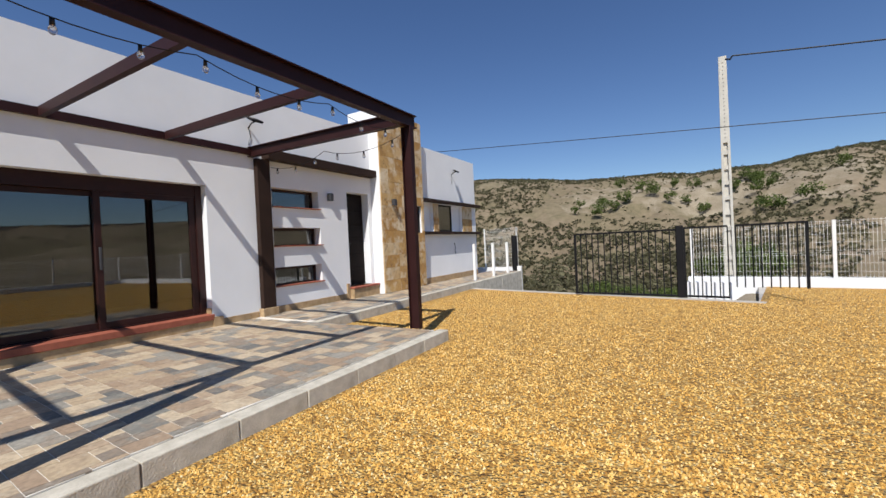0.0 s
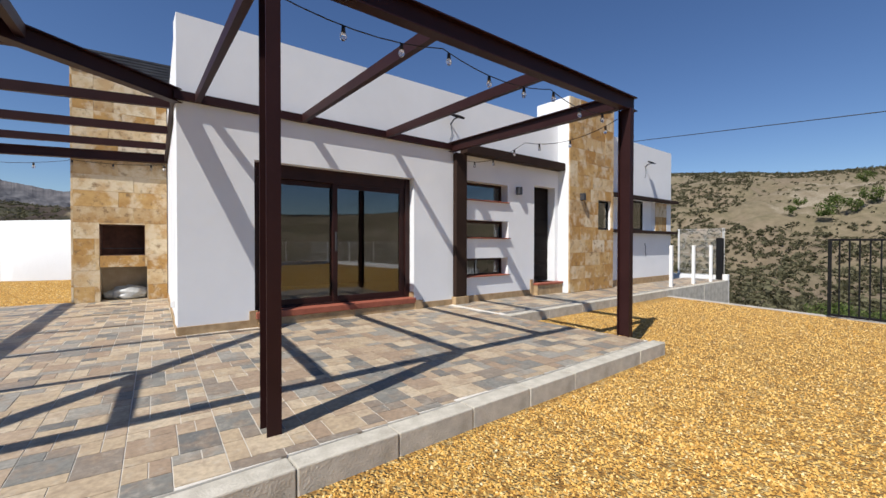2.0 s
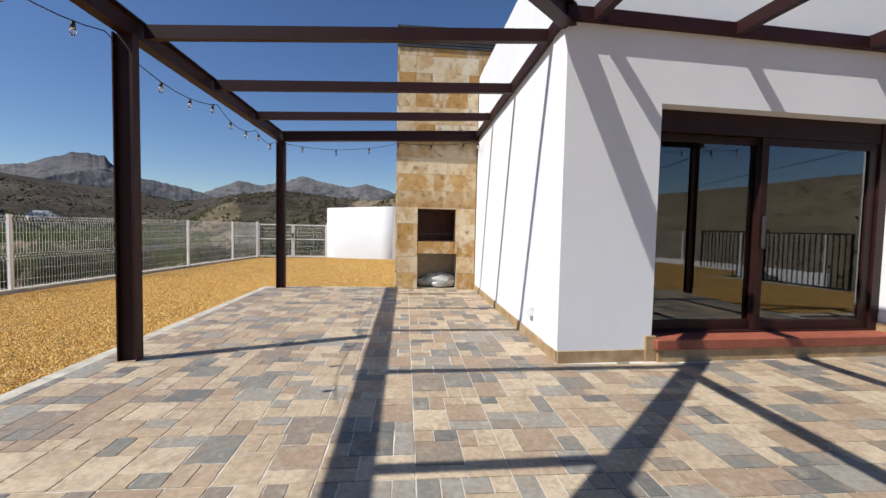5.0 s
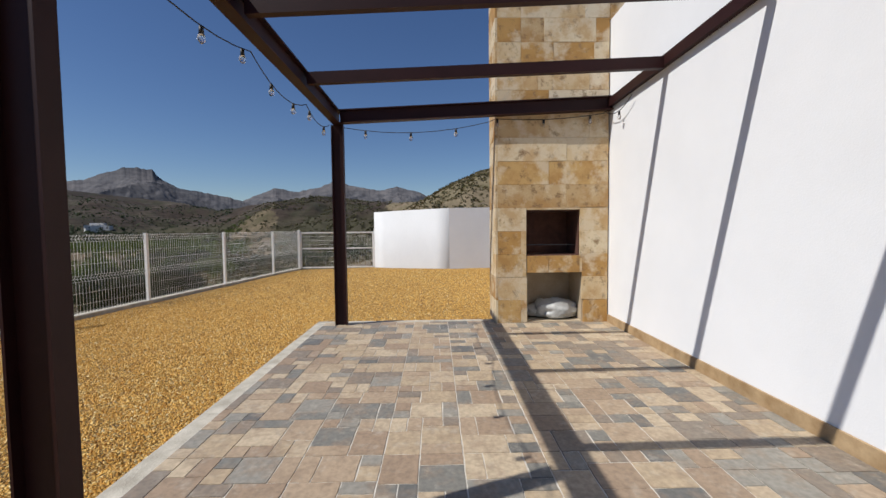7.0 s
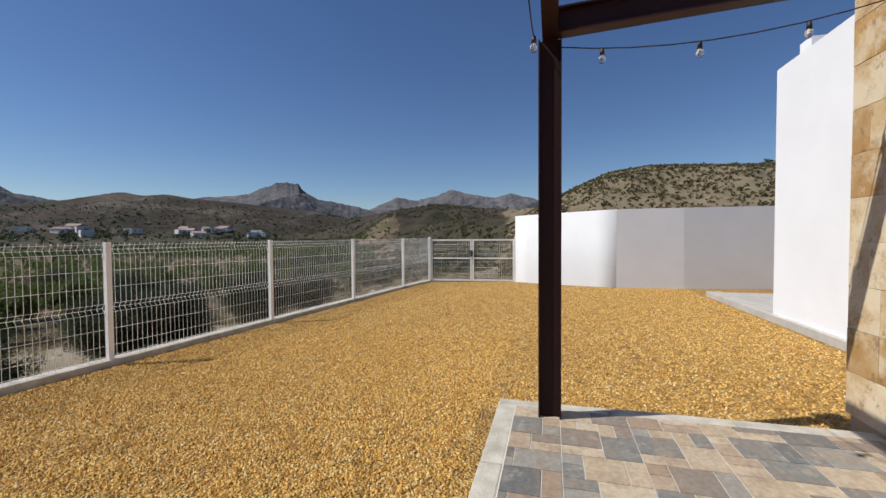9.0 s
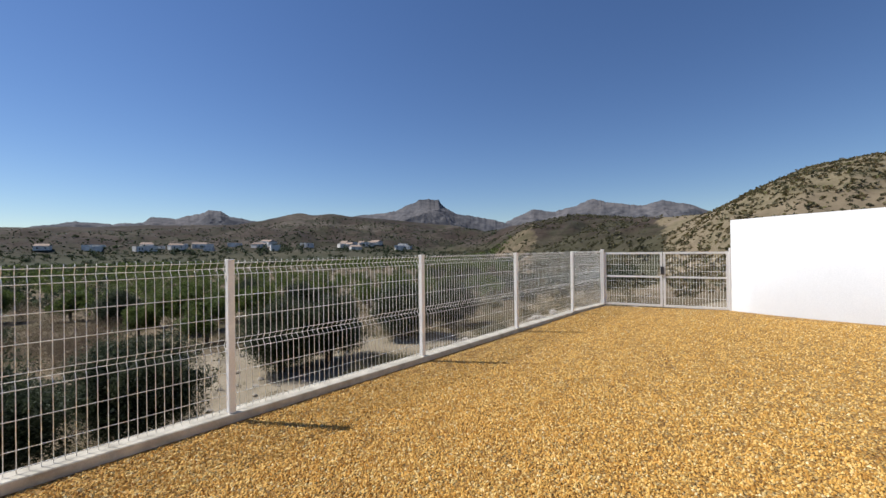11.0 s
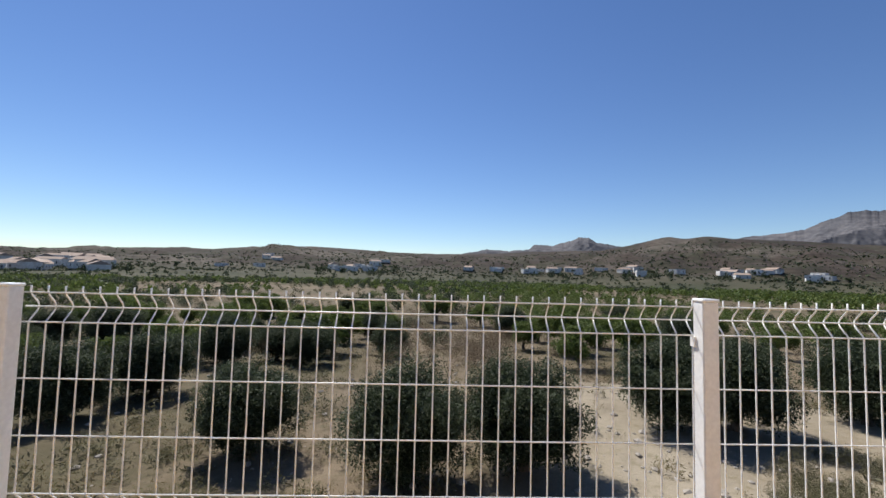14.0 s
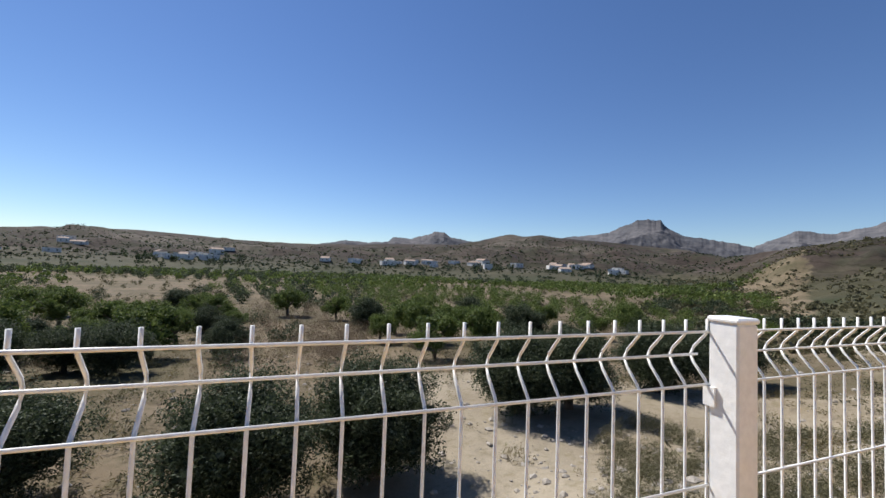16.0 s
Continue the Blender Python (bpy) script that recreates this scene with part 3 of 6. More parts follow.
def make_stones():
    """Loose chips of gravel over the stretches that the walk comes near."""
    spots = []

    def fill(x0, x1, y0, y1, count):
        p = np.stack([rng.uniform(x0, x1, count), rng.uniform(y0, y1, count)], 1)
        spots.append(p)

    fill(-3.0, 6.5, 0.8, 3.2, 40000)
    spots.append(np.stack([rng.uniform(-5.4, 6.5, 96000), 3.2 + 8.9 * rng.random(96000) ** 1.5], 1))
    fill(-13.5, -6.0, -7.9, -3.3, 56000)
    spots[-1][:, 0] += rng.normal(0, 0.9, len(spots[-1]))
    fill(-20.2, -11.2, -7.0, 0.6, 52000)
    spots[-1][:, 0] += np.where(spots[-1][:, 1] < -3.4, rng.normal(0, 0.9, len(spots[-1])), 0)
    p = np.concatenate(spots)
    x, y = p[:, 0], p[:, 1]
    edge = -2.62 - 0.07 * (y - 0.6)
    ok = (y < -3.3) | (x > edge) | ((y > 5.5) & (x > -5.3)) | (x < -11.1)
    fence_y = FENCE_A.y + (x - FENCE_A.x) * (FENCE_U.y / FENCE_U.x)
    ok &= (y > fence_y + 0.14) & (plot_distance(x, y) < -0.12)
    p = p[ok]
    n = len(p)
    size = np.where(p[:, 0] > -6, 0.78, 1.0) * rng.uniform(0.0085, 0.0175, n)
    turn = rng.uniform(0, math.tau, n)
    dirs = np.array([(1, 0, -0.25), (0.1, 0.75, -0.3), (-0.9, 0.15, -0.3), (0, -0.8, -0.25), (0.1, 0.1, 0.75)])
    jig = dirs[None] * rng.uniform(0.65, 1.25, (n, 5, 1)) * size[:, None, None]
    tilt = rng.uniform(-0.6, 0.6, n)[:, None]
    jig[:, :, 2] += tilt * jig[:, :, 0]
    c, s = np.cos(turn)[:, None], np.sin(turn)[:, None]
    vx = jig[:, :, 0] * c - jig[:, :, 1] * s + p[:, :1]
    vy = jig[:, :, 0] * s + jig[:, :, 1] * c + p[:, 1:]
    vz = jig[:, :, 2] + (gravel_z(p[:, 1]) + size * 0.35)[:, None]
    verts = np.stack([vx, vy, vz], 2).reshape(-1, 3)
    tri = np.array([(0, 1, 4), (1, 2, 4), (2, 3, 4), (3, 0, 4)])
    faces = (tri[None] + 5 * np.arange(n)[:, None, None]).reshape(-1, 3)
    tagged(new("gravel_stones", from_arrays("gravel_stones", verts, faces, STONES)), "loose golden crushed stone chips lying on the yard", "gravel", kind="stuff")


make_stones()

# drive that falls away beyond the sliding gate
bm = bmesh.new()
v = [bm.verts.new(p) for p in ((-5.66, 10.80, -0.03), (-2.8, 10.28, -0.03), (0.60, 9.80, -0.03), (0.75, 13.2, -0.55), (1.2, 26.0, -2.6), (-6.5, 27.0, -2.7), (-5.6, 13.6, -0.6))]
bm.faces.new(v)
bmesh.ops.triangulate(bm, faces=bm.faces[:])
tagged(part("road", bm, ROAD), "dusty concrete drive falling away beyond the gate", "road", kind="structure")
bm = bmesh.new()
prism(bm, [(-5.66, 10.68), (-2.8, 10.17), (0.70, 9.64), (0.72, 9.78), (-2.8, 10.31), (-5.66, 10.82)], -0.3, 0.015)
tagged(part("concrete_edging", bm, CONCRETE), "narrow pale concrete edging between gravel and drive", "kerb", kind="structure")

# ---- house ----
FAC = Matrix.Translation((-6.50, 0.75, 0)) @ Matrix.Rotation(math.atan2(0.052, 0.99865), 4, "Z")
# in this frame x is out of the facade, y along it, z up
PATIO_Z = 0.155


def wall_with_holes(name, lo, hi, thick, holes, label, m, z0=-0.3):
    """A wall from y = lo to hi, its outer face at x = 0, with openings (y0, z0, y1, z1)."""
    (y0, y1), (zb, zt) = lo, hi
    ys = sorted({y0, y1, *[h[0] for h in holes], *[h[2] for h in holes]})
    zs = sorted({zb, zt, *[h[1] for h in holes], *[h[3] for h in holes]})
    solid = lambda cy, cz: y0 < cy < y1 and zb < cz < zt and not any(h[0] < cy < h[2] and h[1] < cz < h[3] for h in holes)
    bm = bmesh.new()
    cache = {}

    def vert(x, y, z):
        k = (round(x, 4), round(y, 4), round(z, 4))
        if k not in cache:
            cache[k] = bm.verts.new(k)
        return cache[k]

    def cell(i, j):
        return 0 <= i < len(ys) - 1 and 0 <= j < len(zs) - 1 and solid((ys[i] + ys[i + 1]) / 2, (zs[j] + zs[j + 1]) / 2)

    for i in range(len(ys) - 1):
        for j in range(len(zs) - 1):
            if not cell(i, j):
                continue
            a, b, c, d = ys[i], ys[i + 1], zs[j], zs[j + 1]
            for x in (0.0, -thick):
                bm.faces.new((vert(x, a, c), vert(x, b, c), vert(x, b, d), vert(x, a, d)))
            for ok, p, q in ((cell(i - 1, j), (a, c), (a, d)), (cell(i + 1, j), (b, c), (b, d)), (cell(i, j - 1), (a, c), (b, c)), (cell(i, j + 1), (a, d), (b, d))):
                if not ok:
                    bm.faces.new((vert(0, *p), vert(0, *q), vert(-thick, *q), vert(-thick, *p)))
    return tagged(part(name, bm, WHITE, None, "", m), label, "wall", kind="structure")


SD = (0.87, 0.32, 3.42, 2.38)
NICHES = [(4.62, 2.10, 5.74, 2.47), (4.62, 1.37, 5.76, 1.73), (4.62, 0.63, 5.75, 0.99)]
wall_with_holes("wall_east", (0.0, 7.42), (-0.3, 4.03), 0.30, [SD, *NICHES, (6.57, 0.42, 7.30, 2.55)], "white rendered house front with a sliding door and slot windows", FAC)
bm = bmesh.new()
box(bm, -15.6, 0.75, -0.3, -6.52, 1.05, 4.03)
tagged(part("wall_south", bm, WHITE), "tall plain white rendered side wall", "wall", kind="structure")
bm = bmesh.new()
box(bm, -15.6, 1.05, -0.3, -15.3, 13.0, 4.4)
tagged(part("wall_west", bm, WHITE), "plain white rendered rear wall", "wall", kind="structure")
bm = bmesh.new()
box(bm, -15.3, 12.9, -0.3, -7.1, 13.2, 4.03)
tagged(part("wall_north", bm, WHITE), "plain white rendered end wall", "wall", kind="structure")
# unseen slab, floor and inner wall, added so the glass backs onto dark rooms
bm = bmesh.new()
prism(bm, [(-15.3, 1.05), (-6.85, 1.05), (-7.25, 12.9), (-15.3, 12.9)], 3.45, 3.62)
tagged(part("ceiling", bm, ROOM), "unseen flat slab added to close the house behind the parapet", "roof", kind="structure")
bm = bmesh.new()
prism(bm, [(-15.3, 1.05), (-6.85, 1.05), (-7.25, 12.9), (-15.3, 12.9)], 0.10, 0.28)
tagged(part("floor", bm, ROOM), "plain unseen indoor floor added behind the glass", "floor", kind="structure")
bm = bmesh.new()
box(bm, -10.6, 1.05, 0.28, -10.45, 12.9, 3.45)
tagged(part("wall_inner", bm, ROOM), "plain inner wall added to close the dark rooms", "wall", kind="structure")

# tower with stone cladding: left cheek white
TOWER = (7.42, 9.26, 4.60)
tower_wall = wall_with_holes("wall_tower", (7.42, 9.26), (-0.3, 4.60), 0.9, [(8.58, 1.62, 9.16, 2.34)], "white block rising above the roof behind stone cladding", FAC @ Matrix.Translation((0.28, 0, 0)))
WING = FAC @ Matrix.Translation((0.14, 0, 0))
wing_wall = wall_with_holes("wall_wing", (9.262, 12.90), (-0.3, 4.07), 0.5, [(9.262, 1.66, 12.62, 2.50)], "white rendered wing with a banded window strip", WING)
bm = bmesh.new()
box(bm, -7.0, 12.4, -0.3, -0.5, 12.9, 4.05)
tagged(part("wall_wing_end", bm, WHITE, None, "", FAC), "white rendered end of the wing", "wall", kind="structure")

def skirting(name, dims, m):
    return tagged(bx(name, dims, SKIRTING, None, 0.003, "", m), "tan natural stone skirting along the foot of the wall", "skirting", kind="structure")


FLOOR2 = 0.163
for k, (a, b) in enumerate([(0.0, 0.80), (3.56, 4.24), (4.66, 6.46)]):
    skirting("baseboard", (0.0005, a, PATIO_Z - 0.02, 0.016, b, PATIO_Z + 0.10 + (0.03 if k == 2 else 0)), FAC)
skirting("baseboard", (-10.70, 0.734, PATIO_Z - 0.02, -6.50, 0.7495, PATIO_Z + 0.10), None)
skirting("baseboard", (0.0005, 9.262, 0.15, 0.016, 12.90, 0.33), WING)
skirting("baseboard", (0.0005, 0.80, PATIO_Z - 0.02, 0.028, 0.90, PATIO_Z + 0.22), FAC)

# ---- stone slabs in courses ----
def slab_mesh(w, h, mat, d=0.03):
    bm = bmesh.new()
    box(bm, -w / 2, 0, -h / 2, w / 2, d, h / 2)
    top = [e for e in bm.edges if all(v.co.y > d * 0.5 for v in e.verts)]
    bmesh.ops.bevel(bm, geom=top, offset=0.002, segments=1, affect="EDGES")
    return mesh_of(bm, "slab", mat)


SLABS = {}
pick = random.Random(11)


def lay_slabs(parent, width, z0, z1, m, holes=(), course=0.30, longest=0.62, tones="ocmcomcocmo"):
    """Slabs on the plane y = 0 of the frame m, x along the wall, y outwards."""
    z, row = z0, 0
    while z < z1 - 0.02:
        h = min(course, z1 - z)
        tone = tones[row % len(tones)]
        row += 1
        x = 0.0
        while x < width - 0.02:
            w = pick.choice([0.30, 0.42, 0.52, longest, longest, longest * 1.35])
            mat = CREAM if pick.random() < {"o": 0.12, "c": 0.86, "m": 0.5}[tone] else OCHRE
            if width - x - w < 0.14:
                w = width - x
            pieces = [(x, z, x + w, z + h)]
            for hx0, hz0, hx1, hz1 in holes:
                cut = []
                for a, b, c, d in pieces:
                    if c <= hx0 or a >= hx1 or d <= hz0 or b >= hz1:
                        cut.append((a, b, c, d))
                        continue
                    if a < hx0:
                        cut.append((a, b, hx0, d))
                    if c > hx1:
                        cut.append((hx1, b, c, d))
                    if b < hz0:
                        cut.append((max(a, hx0), b, min(c, hx1), hz0))
                    if d > hz1:
                        cut.append((max(a, hx0), hz1, min(c, hx1), d))
                pieces = cut
            for a, b, c, d in pieces:
                if c - a < 0.025 or d - b < 0.025:
                    continue
                key = (round(c - a - 0.0015, 3), round(d - b - 0.0015, 3), mat)
                if key not in SLABS:
                    SLABS[key] = slab_mesh(*key)
                ob = shared("stone_slab", SLABS[key], parent, m @ Matrix.Translation(((a + c) / 2, pick.uniform(-0.002, 0.003), (b + d) / 2)))
            x += w
        z += h


TOWER_FRONT = FAC @ Matrix.Translation((0.281, 7.42, 0)) @ Matrix.Rotation(radians(90), 4, "Z") @ Matrix.Diagonal((1, -1, 1, 1))
lay_slabs(tower_wall, 1.84, 0.17, 4.60, tower_wall.matrix_world.inverted() @ TOWER_FRONT, [(1.16, 1.62, 1.74, 2.34)], tones="omomocmomo")

# ---- patio, kerb, walkway ----
def edge_x(y):
    """The patio's front edge, which runs slightly askew."""
    return -2.82 - 0.072 * (y - 0.6)


PATIO_OUT = [(edge_x(-3.0), -3.0), (edge_x(5.2), 5.2), (-5.35, 4.98), (-5.30, 5.10), (-6.75, 5.3), (-6.48, 0.75), (-10.72, 0.75), (-10.84, -3.0)]
bm = bmesh.new()
prism(bm, PATIO_OUT, -0.3, PATIO_Z - 0.004)
patio = tagged(part("patio", bm, GROUT), "patio paved with mixed slate-look tiles in pale grout", "patio", kind="structure")
bm = bmesh.new()
prism(bm, [(0.0, 4.24), (1.20, 4.24), (1.20, 14.3), (0.0, 14.3)], -2.2, FLOOR2 - 0.004)
walkway = tagged(part("pavement", bm, GROUT, None, "", FAC), "tiled walkway along the house front", "pavement", kind="structure")

KERB_TOP = PATIO_Z - 0.010


def kerb_run(name, p, q, width, z_top, piece=0.52, z_bottom=-0.2, side=1.0):
    """A run of kerb stones from p to q."""
    p, q = Vector((*p, 0)), Vector((*q, 0))
    way = q - p
    n = max(1, round(way.length / piece))
    step = way.length / n
    holder = thing(name, "row of pale rough concrete kerb stones", "kerb", "kerbs", kind="structure")
    holder.matrix_world = Matrix.Translation(p) @ Matrix.Rotation(math.atan2(way.y, way.x), 4, "Z")
    bm = bmesh.new()
    box(bm, 0.002, 0, z_bottom, step - 0.003, width * side, z_top)
    bevelled(bm, 0.009, 2)
    me = mesh_of(bm, "kerb_stone", KERB)
    for i in range(n):
        shared("kerb_stone", me, holder, Matrix.Translation((i * step, pick.uniform(-0.003, 0.003), pick.uniform(-0.003, 0.002))))
    return holder


kerb_run("kerb", (edge_x(-3.12), -3.12), (edge_x(5.32), 5.32), 0.145, KERB_TOP, 0.62, side=-1.0)
kerb_run("kerb", (-10.98, -3.0), (edge_x(-3.0) + 0.02, -3.0), 0.13, KERB_TOP, 0.9, side=-1.0)
kerb_run("kerb", (-10.84, -0.75), (-10.84, -3.13), 0.13, KERB_TOP, 0.8, side=-1.0)
kerb_run("kerb", (edge_x(5.2), 5.2), (-5.33, 4.98), 0.10, KERB_TOP - 0.05, 0.6, side=-1.0)
holder = kerb_run("kerb", (-5.37, 5.0), (-6.10, 15.05), 0.14, FLOOR2 - 0.003, 1.0, z_bottom=-2.0, side=-1.0)


# ---- tiles ----
MODULE = 0.44
# one module cut into oblongs, in fifths of its side
CUT = [(0, 0, 3, 2.3), (3, 0, 5, 1.2), (3, 1.2, 5, 2.3), (0, 2.3, 1.2, 5), (1.2, 2.3, 3.7, 5), (3.7, 2.3, 5, 3.8), (3.7, 3.8, 5, 5)]


def tile_layout(x0, y0, nx, ny, clip):
    """Square modules of seven oblong tiles, turned at random, cut at the edges."""
    out = []
    step = MODULE / 5
    for j in range(ny):
        for i in range(nx):
            turn, flip = pick.randrange(4), pick.random() < 0.5
            for a, b, c, d in CUT:
                if flip:
                    a, c = 5 - c, 5 - a
                for _ in range(turn):
                    a, b, c, d = 5 - d, a, 5 - b, c
                ox, oy = x0 + i * MODULE, y0 + j * MODULE
                t = clip(ox + a * step, oy + b * step, ox + c * step, oy + d * step)
                if t and t[2] - t[0] > 0.03 and t[3] - t[1] > 0.03:
                    out.append(t)
    return out


TILE_MESH = {}


def tile_mesh(w, h):
    key = (round(w, 3), round(h, 3))
    if key not in TILE_MESH:
        bm = bmesh.new()
        g = 0.0032
        a, b = w / 2 - g, h / 2 - g
        outline = []
        for (px, py), (qx, qy) in (((-a, -b), (a, -b)), ((a, -b), (a, b)), ((a, b), (-a, b)), ((-a, b), (-a, -b))):
            for t in (0.0, 0.34, 0.67):
                j = 0.0 if t == 0 else pick.uniform(-0.003, 0.003)
                ox, oy = (0, j) if py == qy else (j, 0)
                outline.append((px + (qx - px) * t + ox, py + (qy - py) * t + oy))
        low = [bm.verts.new((x, y, -0.012)) for x, y in outline]
        mid = [bm.verts.new((x, y, -0.002)) for x, y in outline]
        top = [bm.verts.new((x * 0.985, y * 0.985, 0.0)) for x, y in outline]
        bm.faces.new(top)
        k = len(outline)
        for i in range(k):
            bm.faces.new((low[i], low[(i + 1) % k], mid[(i + 1) % k], mid[i]))
            bm.faces.new((mid[i], mid[(i + 1) % k], top[(i + 1) % k], top[i]))
        TILE_MESH[key] = mesh_of(bm, "tile", TILE)
    return TILE_MESH[key]


def lay_tiles(parent, tiles, z, near, m=None):
    rest = bmesh.new()
    count = 0
    for a, b, c, d in tiles:
        x, y = (a + c) / 2, (b + d) / 2
        if near(x, y) and count < 300:
            count += 1
            place = Matrix.Translation((x, y, z + pick.uniform(-0.001, 0.001)))
            shared("tile", tile_mesh(c - a, d - b), parent, place)
        else:
            g = 0.0032
            v = [rest.verts.new(p) for p in ((a + g, b + g, z), (c - g, b + g, z), (c - g, d - g, z), (a + g, d - g, z))]
            w = [rest.verts.new((p.co.x, p.co.y, z - 0.012)) for p in v]
            rest.faces.new(v)
            for i in range(4):
                rest.faces.new((w[i], w[(i + 1) % 4], v[(i + 1) % 4], v[i]))
    if len(rest.verts):
        ob = part("tiles", rest, TILE_FAR, parent)
        tagged(ob, kind="stuff")


def on_patio(a, b, c, d):
    ym = (b + d) / 2
    c = min(c, edge_x(ym) - 0.004)
    if (a + c) / 2 < -6.50 - 0.052 * (ym - 0.75):
        d = min(d, 0.732)
    elif ym > 0.75:
        a = max(a, -6.482 - 0.052 * (ym - 0.75))
    d = min(d, 5.19 - 0.088 * max(0.0, -3.1 - (a + c) / 2))
    return (max(a, -10.835), max(b, -2.995), c, d)


lay_tiles(patio, tile_layout(-11.10, -3.123, 19, 19, on_patio), PATIO_Z, lambda x, y: -8.4 < x < -4.6 and -2.4 < y < 0.7)
lay_tiles(walkway, tile_layout(-0.12, 4.245, 3, 25, lambda a, b, c, d: (max(a, 0.02), b, min(c, 1.19), min(d, 14.25))), FLOOR2, lambda x, y: y < 8.0)


# ---- pergola of brown steel ----
def i_section(bm, length, w, h, tf, tw, m):
    """An I-beam along x from 0 to length, its foot at z = 0."""
    prof = [(-w / 2, 0), (w / 2, 0), (w / 2, tf), (tw / 2, tf), (tw / 2, h - tf), (w / 2, h - tf), (w / 2, h), (-w / 2, h), (-w / 2, h - tf), (-tw / 2, h - tf), (-tw / 2, tf), (-w / 2, tf)]
    ends = [[bm.verts.new(m @ Vector((x, y, z))) for y, z in prof] for x in (0, length)]
    k = len(prof)
    for i in range(k):
        bm.faces.new((ends[0][i], ends[0][(i + 1) % k], ends[1][(i + 1) % k], ends[1][i]))
    for e in ends:
        bm.faces.new((e[0], e[1], e[2], e[11]))
        bm.faces.new((e[3], e[4], e[9], e[10]))
        bm.faces.new((e[5], e[6], e[7], e[8]))


pergola = thing("pergola", "brown painted steel pergola wrapping the corner of the house", "pergola")
BEAM_Z, BEAM_H = 2.865, 0.18


def beam_foot(x, y):
    """The steelwork falls from the house walls to its outer edges."""
    outer = float(np.interp(y, [-2.75, 1.02, 5.36], [2.735, 2.85, 2.88]))
    away = min(1.0, max(0.0, (0.75 - y) / 3.5, (x + 6.55) / 3.3))
    wall = float(np.interp(x, [-8.2, -6.5], [2.88, 2.95]))
    return wall + (outer - wall) * away


def beam(name, p, q, lift=0.0, w=0.10, h=0.17, solid=False):
    p, q = Vector((*p, beam_foot(*p) + lift)), Vector((*q, beam_foot(*q) + lift))
    way = q - p
    bm = bmesh.new()
    m = Matrix.Translation(p) @ Matrix.Rotation(math.atan2(way.y, way.x), 4, "Z") @ Matrix.Rotation(-math.atan2(way.z, math.hypot(way.x, way.y)), 4, "Y")
    if solid:
        box(bm, 0, -w / 2, 0, way.length, w / 2, h, m)
    else:
        i_section(bm, way.length, w, h, 0.012, 0.012, m)
    return part(name, bm, BROWN_STEEL, pergola)


def post(x, y, turn):
    """An H-section post with a foot plate."""
    bm = bmesh.new()
    m = pose(x, y, PATIO_Z, 0, 0, turn) @ Matrix.Rotation(radians(-90), 4, "Y")
    i_section(bm, beam_foot(x, y) - PATIO_Z, 0.082, 0.152, 0.010, 0.008, m @ Matrix.Translation((0, 0, -0.076)))
    return part("post", bm, BROWN_STEEL, pergola)


P1, P2, P3, P4 = (-3.19, 1.09), (-3.43, 5.18), (-6.66, -2.75), (-10.71, -2.75)
slope = (P2[0] - P1[0]) / (P2[1] - P1[1])


def front_x(y):
    return P1[0] + slope * (y - P1[1])


CORNER = (front_x(-2.75), -2.75)
for (x, y), turn in ((P1, 3), (P2, 3), (P3, 90), (P4, 90), (CORNER, 90)):
    post(x, y, turn)


def fac(n, s):
    v = FAC @ Vector((n, s, 0))
    return (v.x, v.y)


beam("outer_beam", (CORNER[0], CORNER[1] - 0.08), (front_x(1.02), 1.02))
beam("outer_beam", (front_x(1.02), 1.02), (front_x(5.36), 5.36))
beam("outer_beam", (CORNER[0] + 0.0, -2.75), (-10.80, -2.75))
beam("cross_beam", (front_x(5.10), 5.10), fac(0.004, 4.22))
beam("cross_beam", (-10.66, -2.70), (-10.62, 0.748))
beam("hip_beam", CORNER, (-6.52, 0.77), w=0.12)
beam("wall_beam", fac(0.035, -0.03), fac(0.035, 4.30), 0.035, 0.05, 0.105, True)
beam("wall_beam", (-6.50, 0.72), (-10.72, 0.72), 0.035, 0.05, 0.105, True)
for s in (0.22, 1.52, 2.87):
    q = fac(0.05, s)
    beam("rafter", q, (front_x(q[1] + 0.10), q[1] + 0.10), 0.035, 0.06, 0.11, True)
for x in (-6.86, -8.11, -9.37):
    beam("rafter", (x, 0.70), (x + 0.02, -2.70), 0.035, 0.06, 0.11, True)
for y in (-0.35, -1.65):
    t = (0.75 - y) / (0.75 - CORNER[1])
    beam("rafter", (-6.5 + (CORNER[0] + 6.5) * t + 0.05, y), (front_x(y), y), 0.035, 0.06, 0.11, True)
for x in (-5.55, -4.25):
    t = (x + 6.5) / (CORNER[0] + 6.5)
    beam("rafter", (x, 0.75 + (CORNER[1] - 0.75) * t - 0.05), (x, -2.70), 0.035, 0.06, 0.11, True)


# ---- strings of bulbs ----
def bulb_parts():
    bm = bmesh.new()
    bmesh.ops.create_uvsphere(bm, u_segments=10, v_segments=8, radius=0.024, matrix=Matrix.Translation((0, 0, -0.075)) @ Matrix.Diagonal((1, 1, 1.25, 1)))
    g = mesh_of(bm, "bulb", BULB, True)
    bm = bmesh.new()
    tube(bm, [(0, 0, -0.005), (0, 0, -0.05)], [0.013, 0.016], 8)
    return g, mesh_of(bm, "holder", CABLE, True)


BULB_MESH, HOLDER_MESH = bulb_parts()


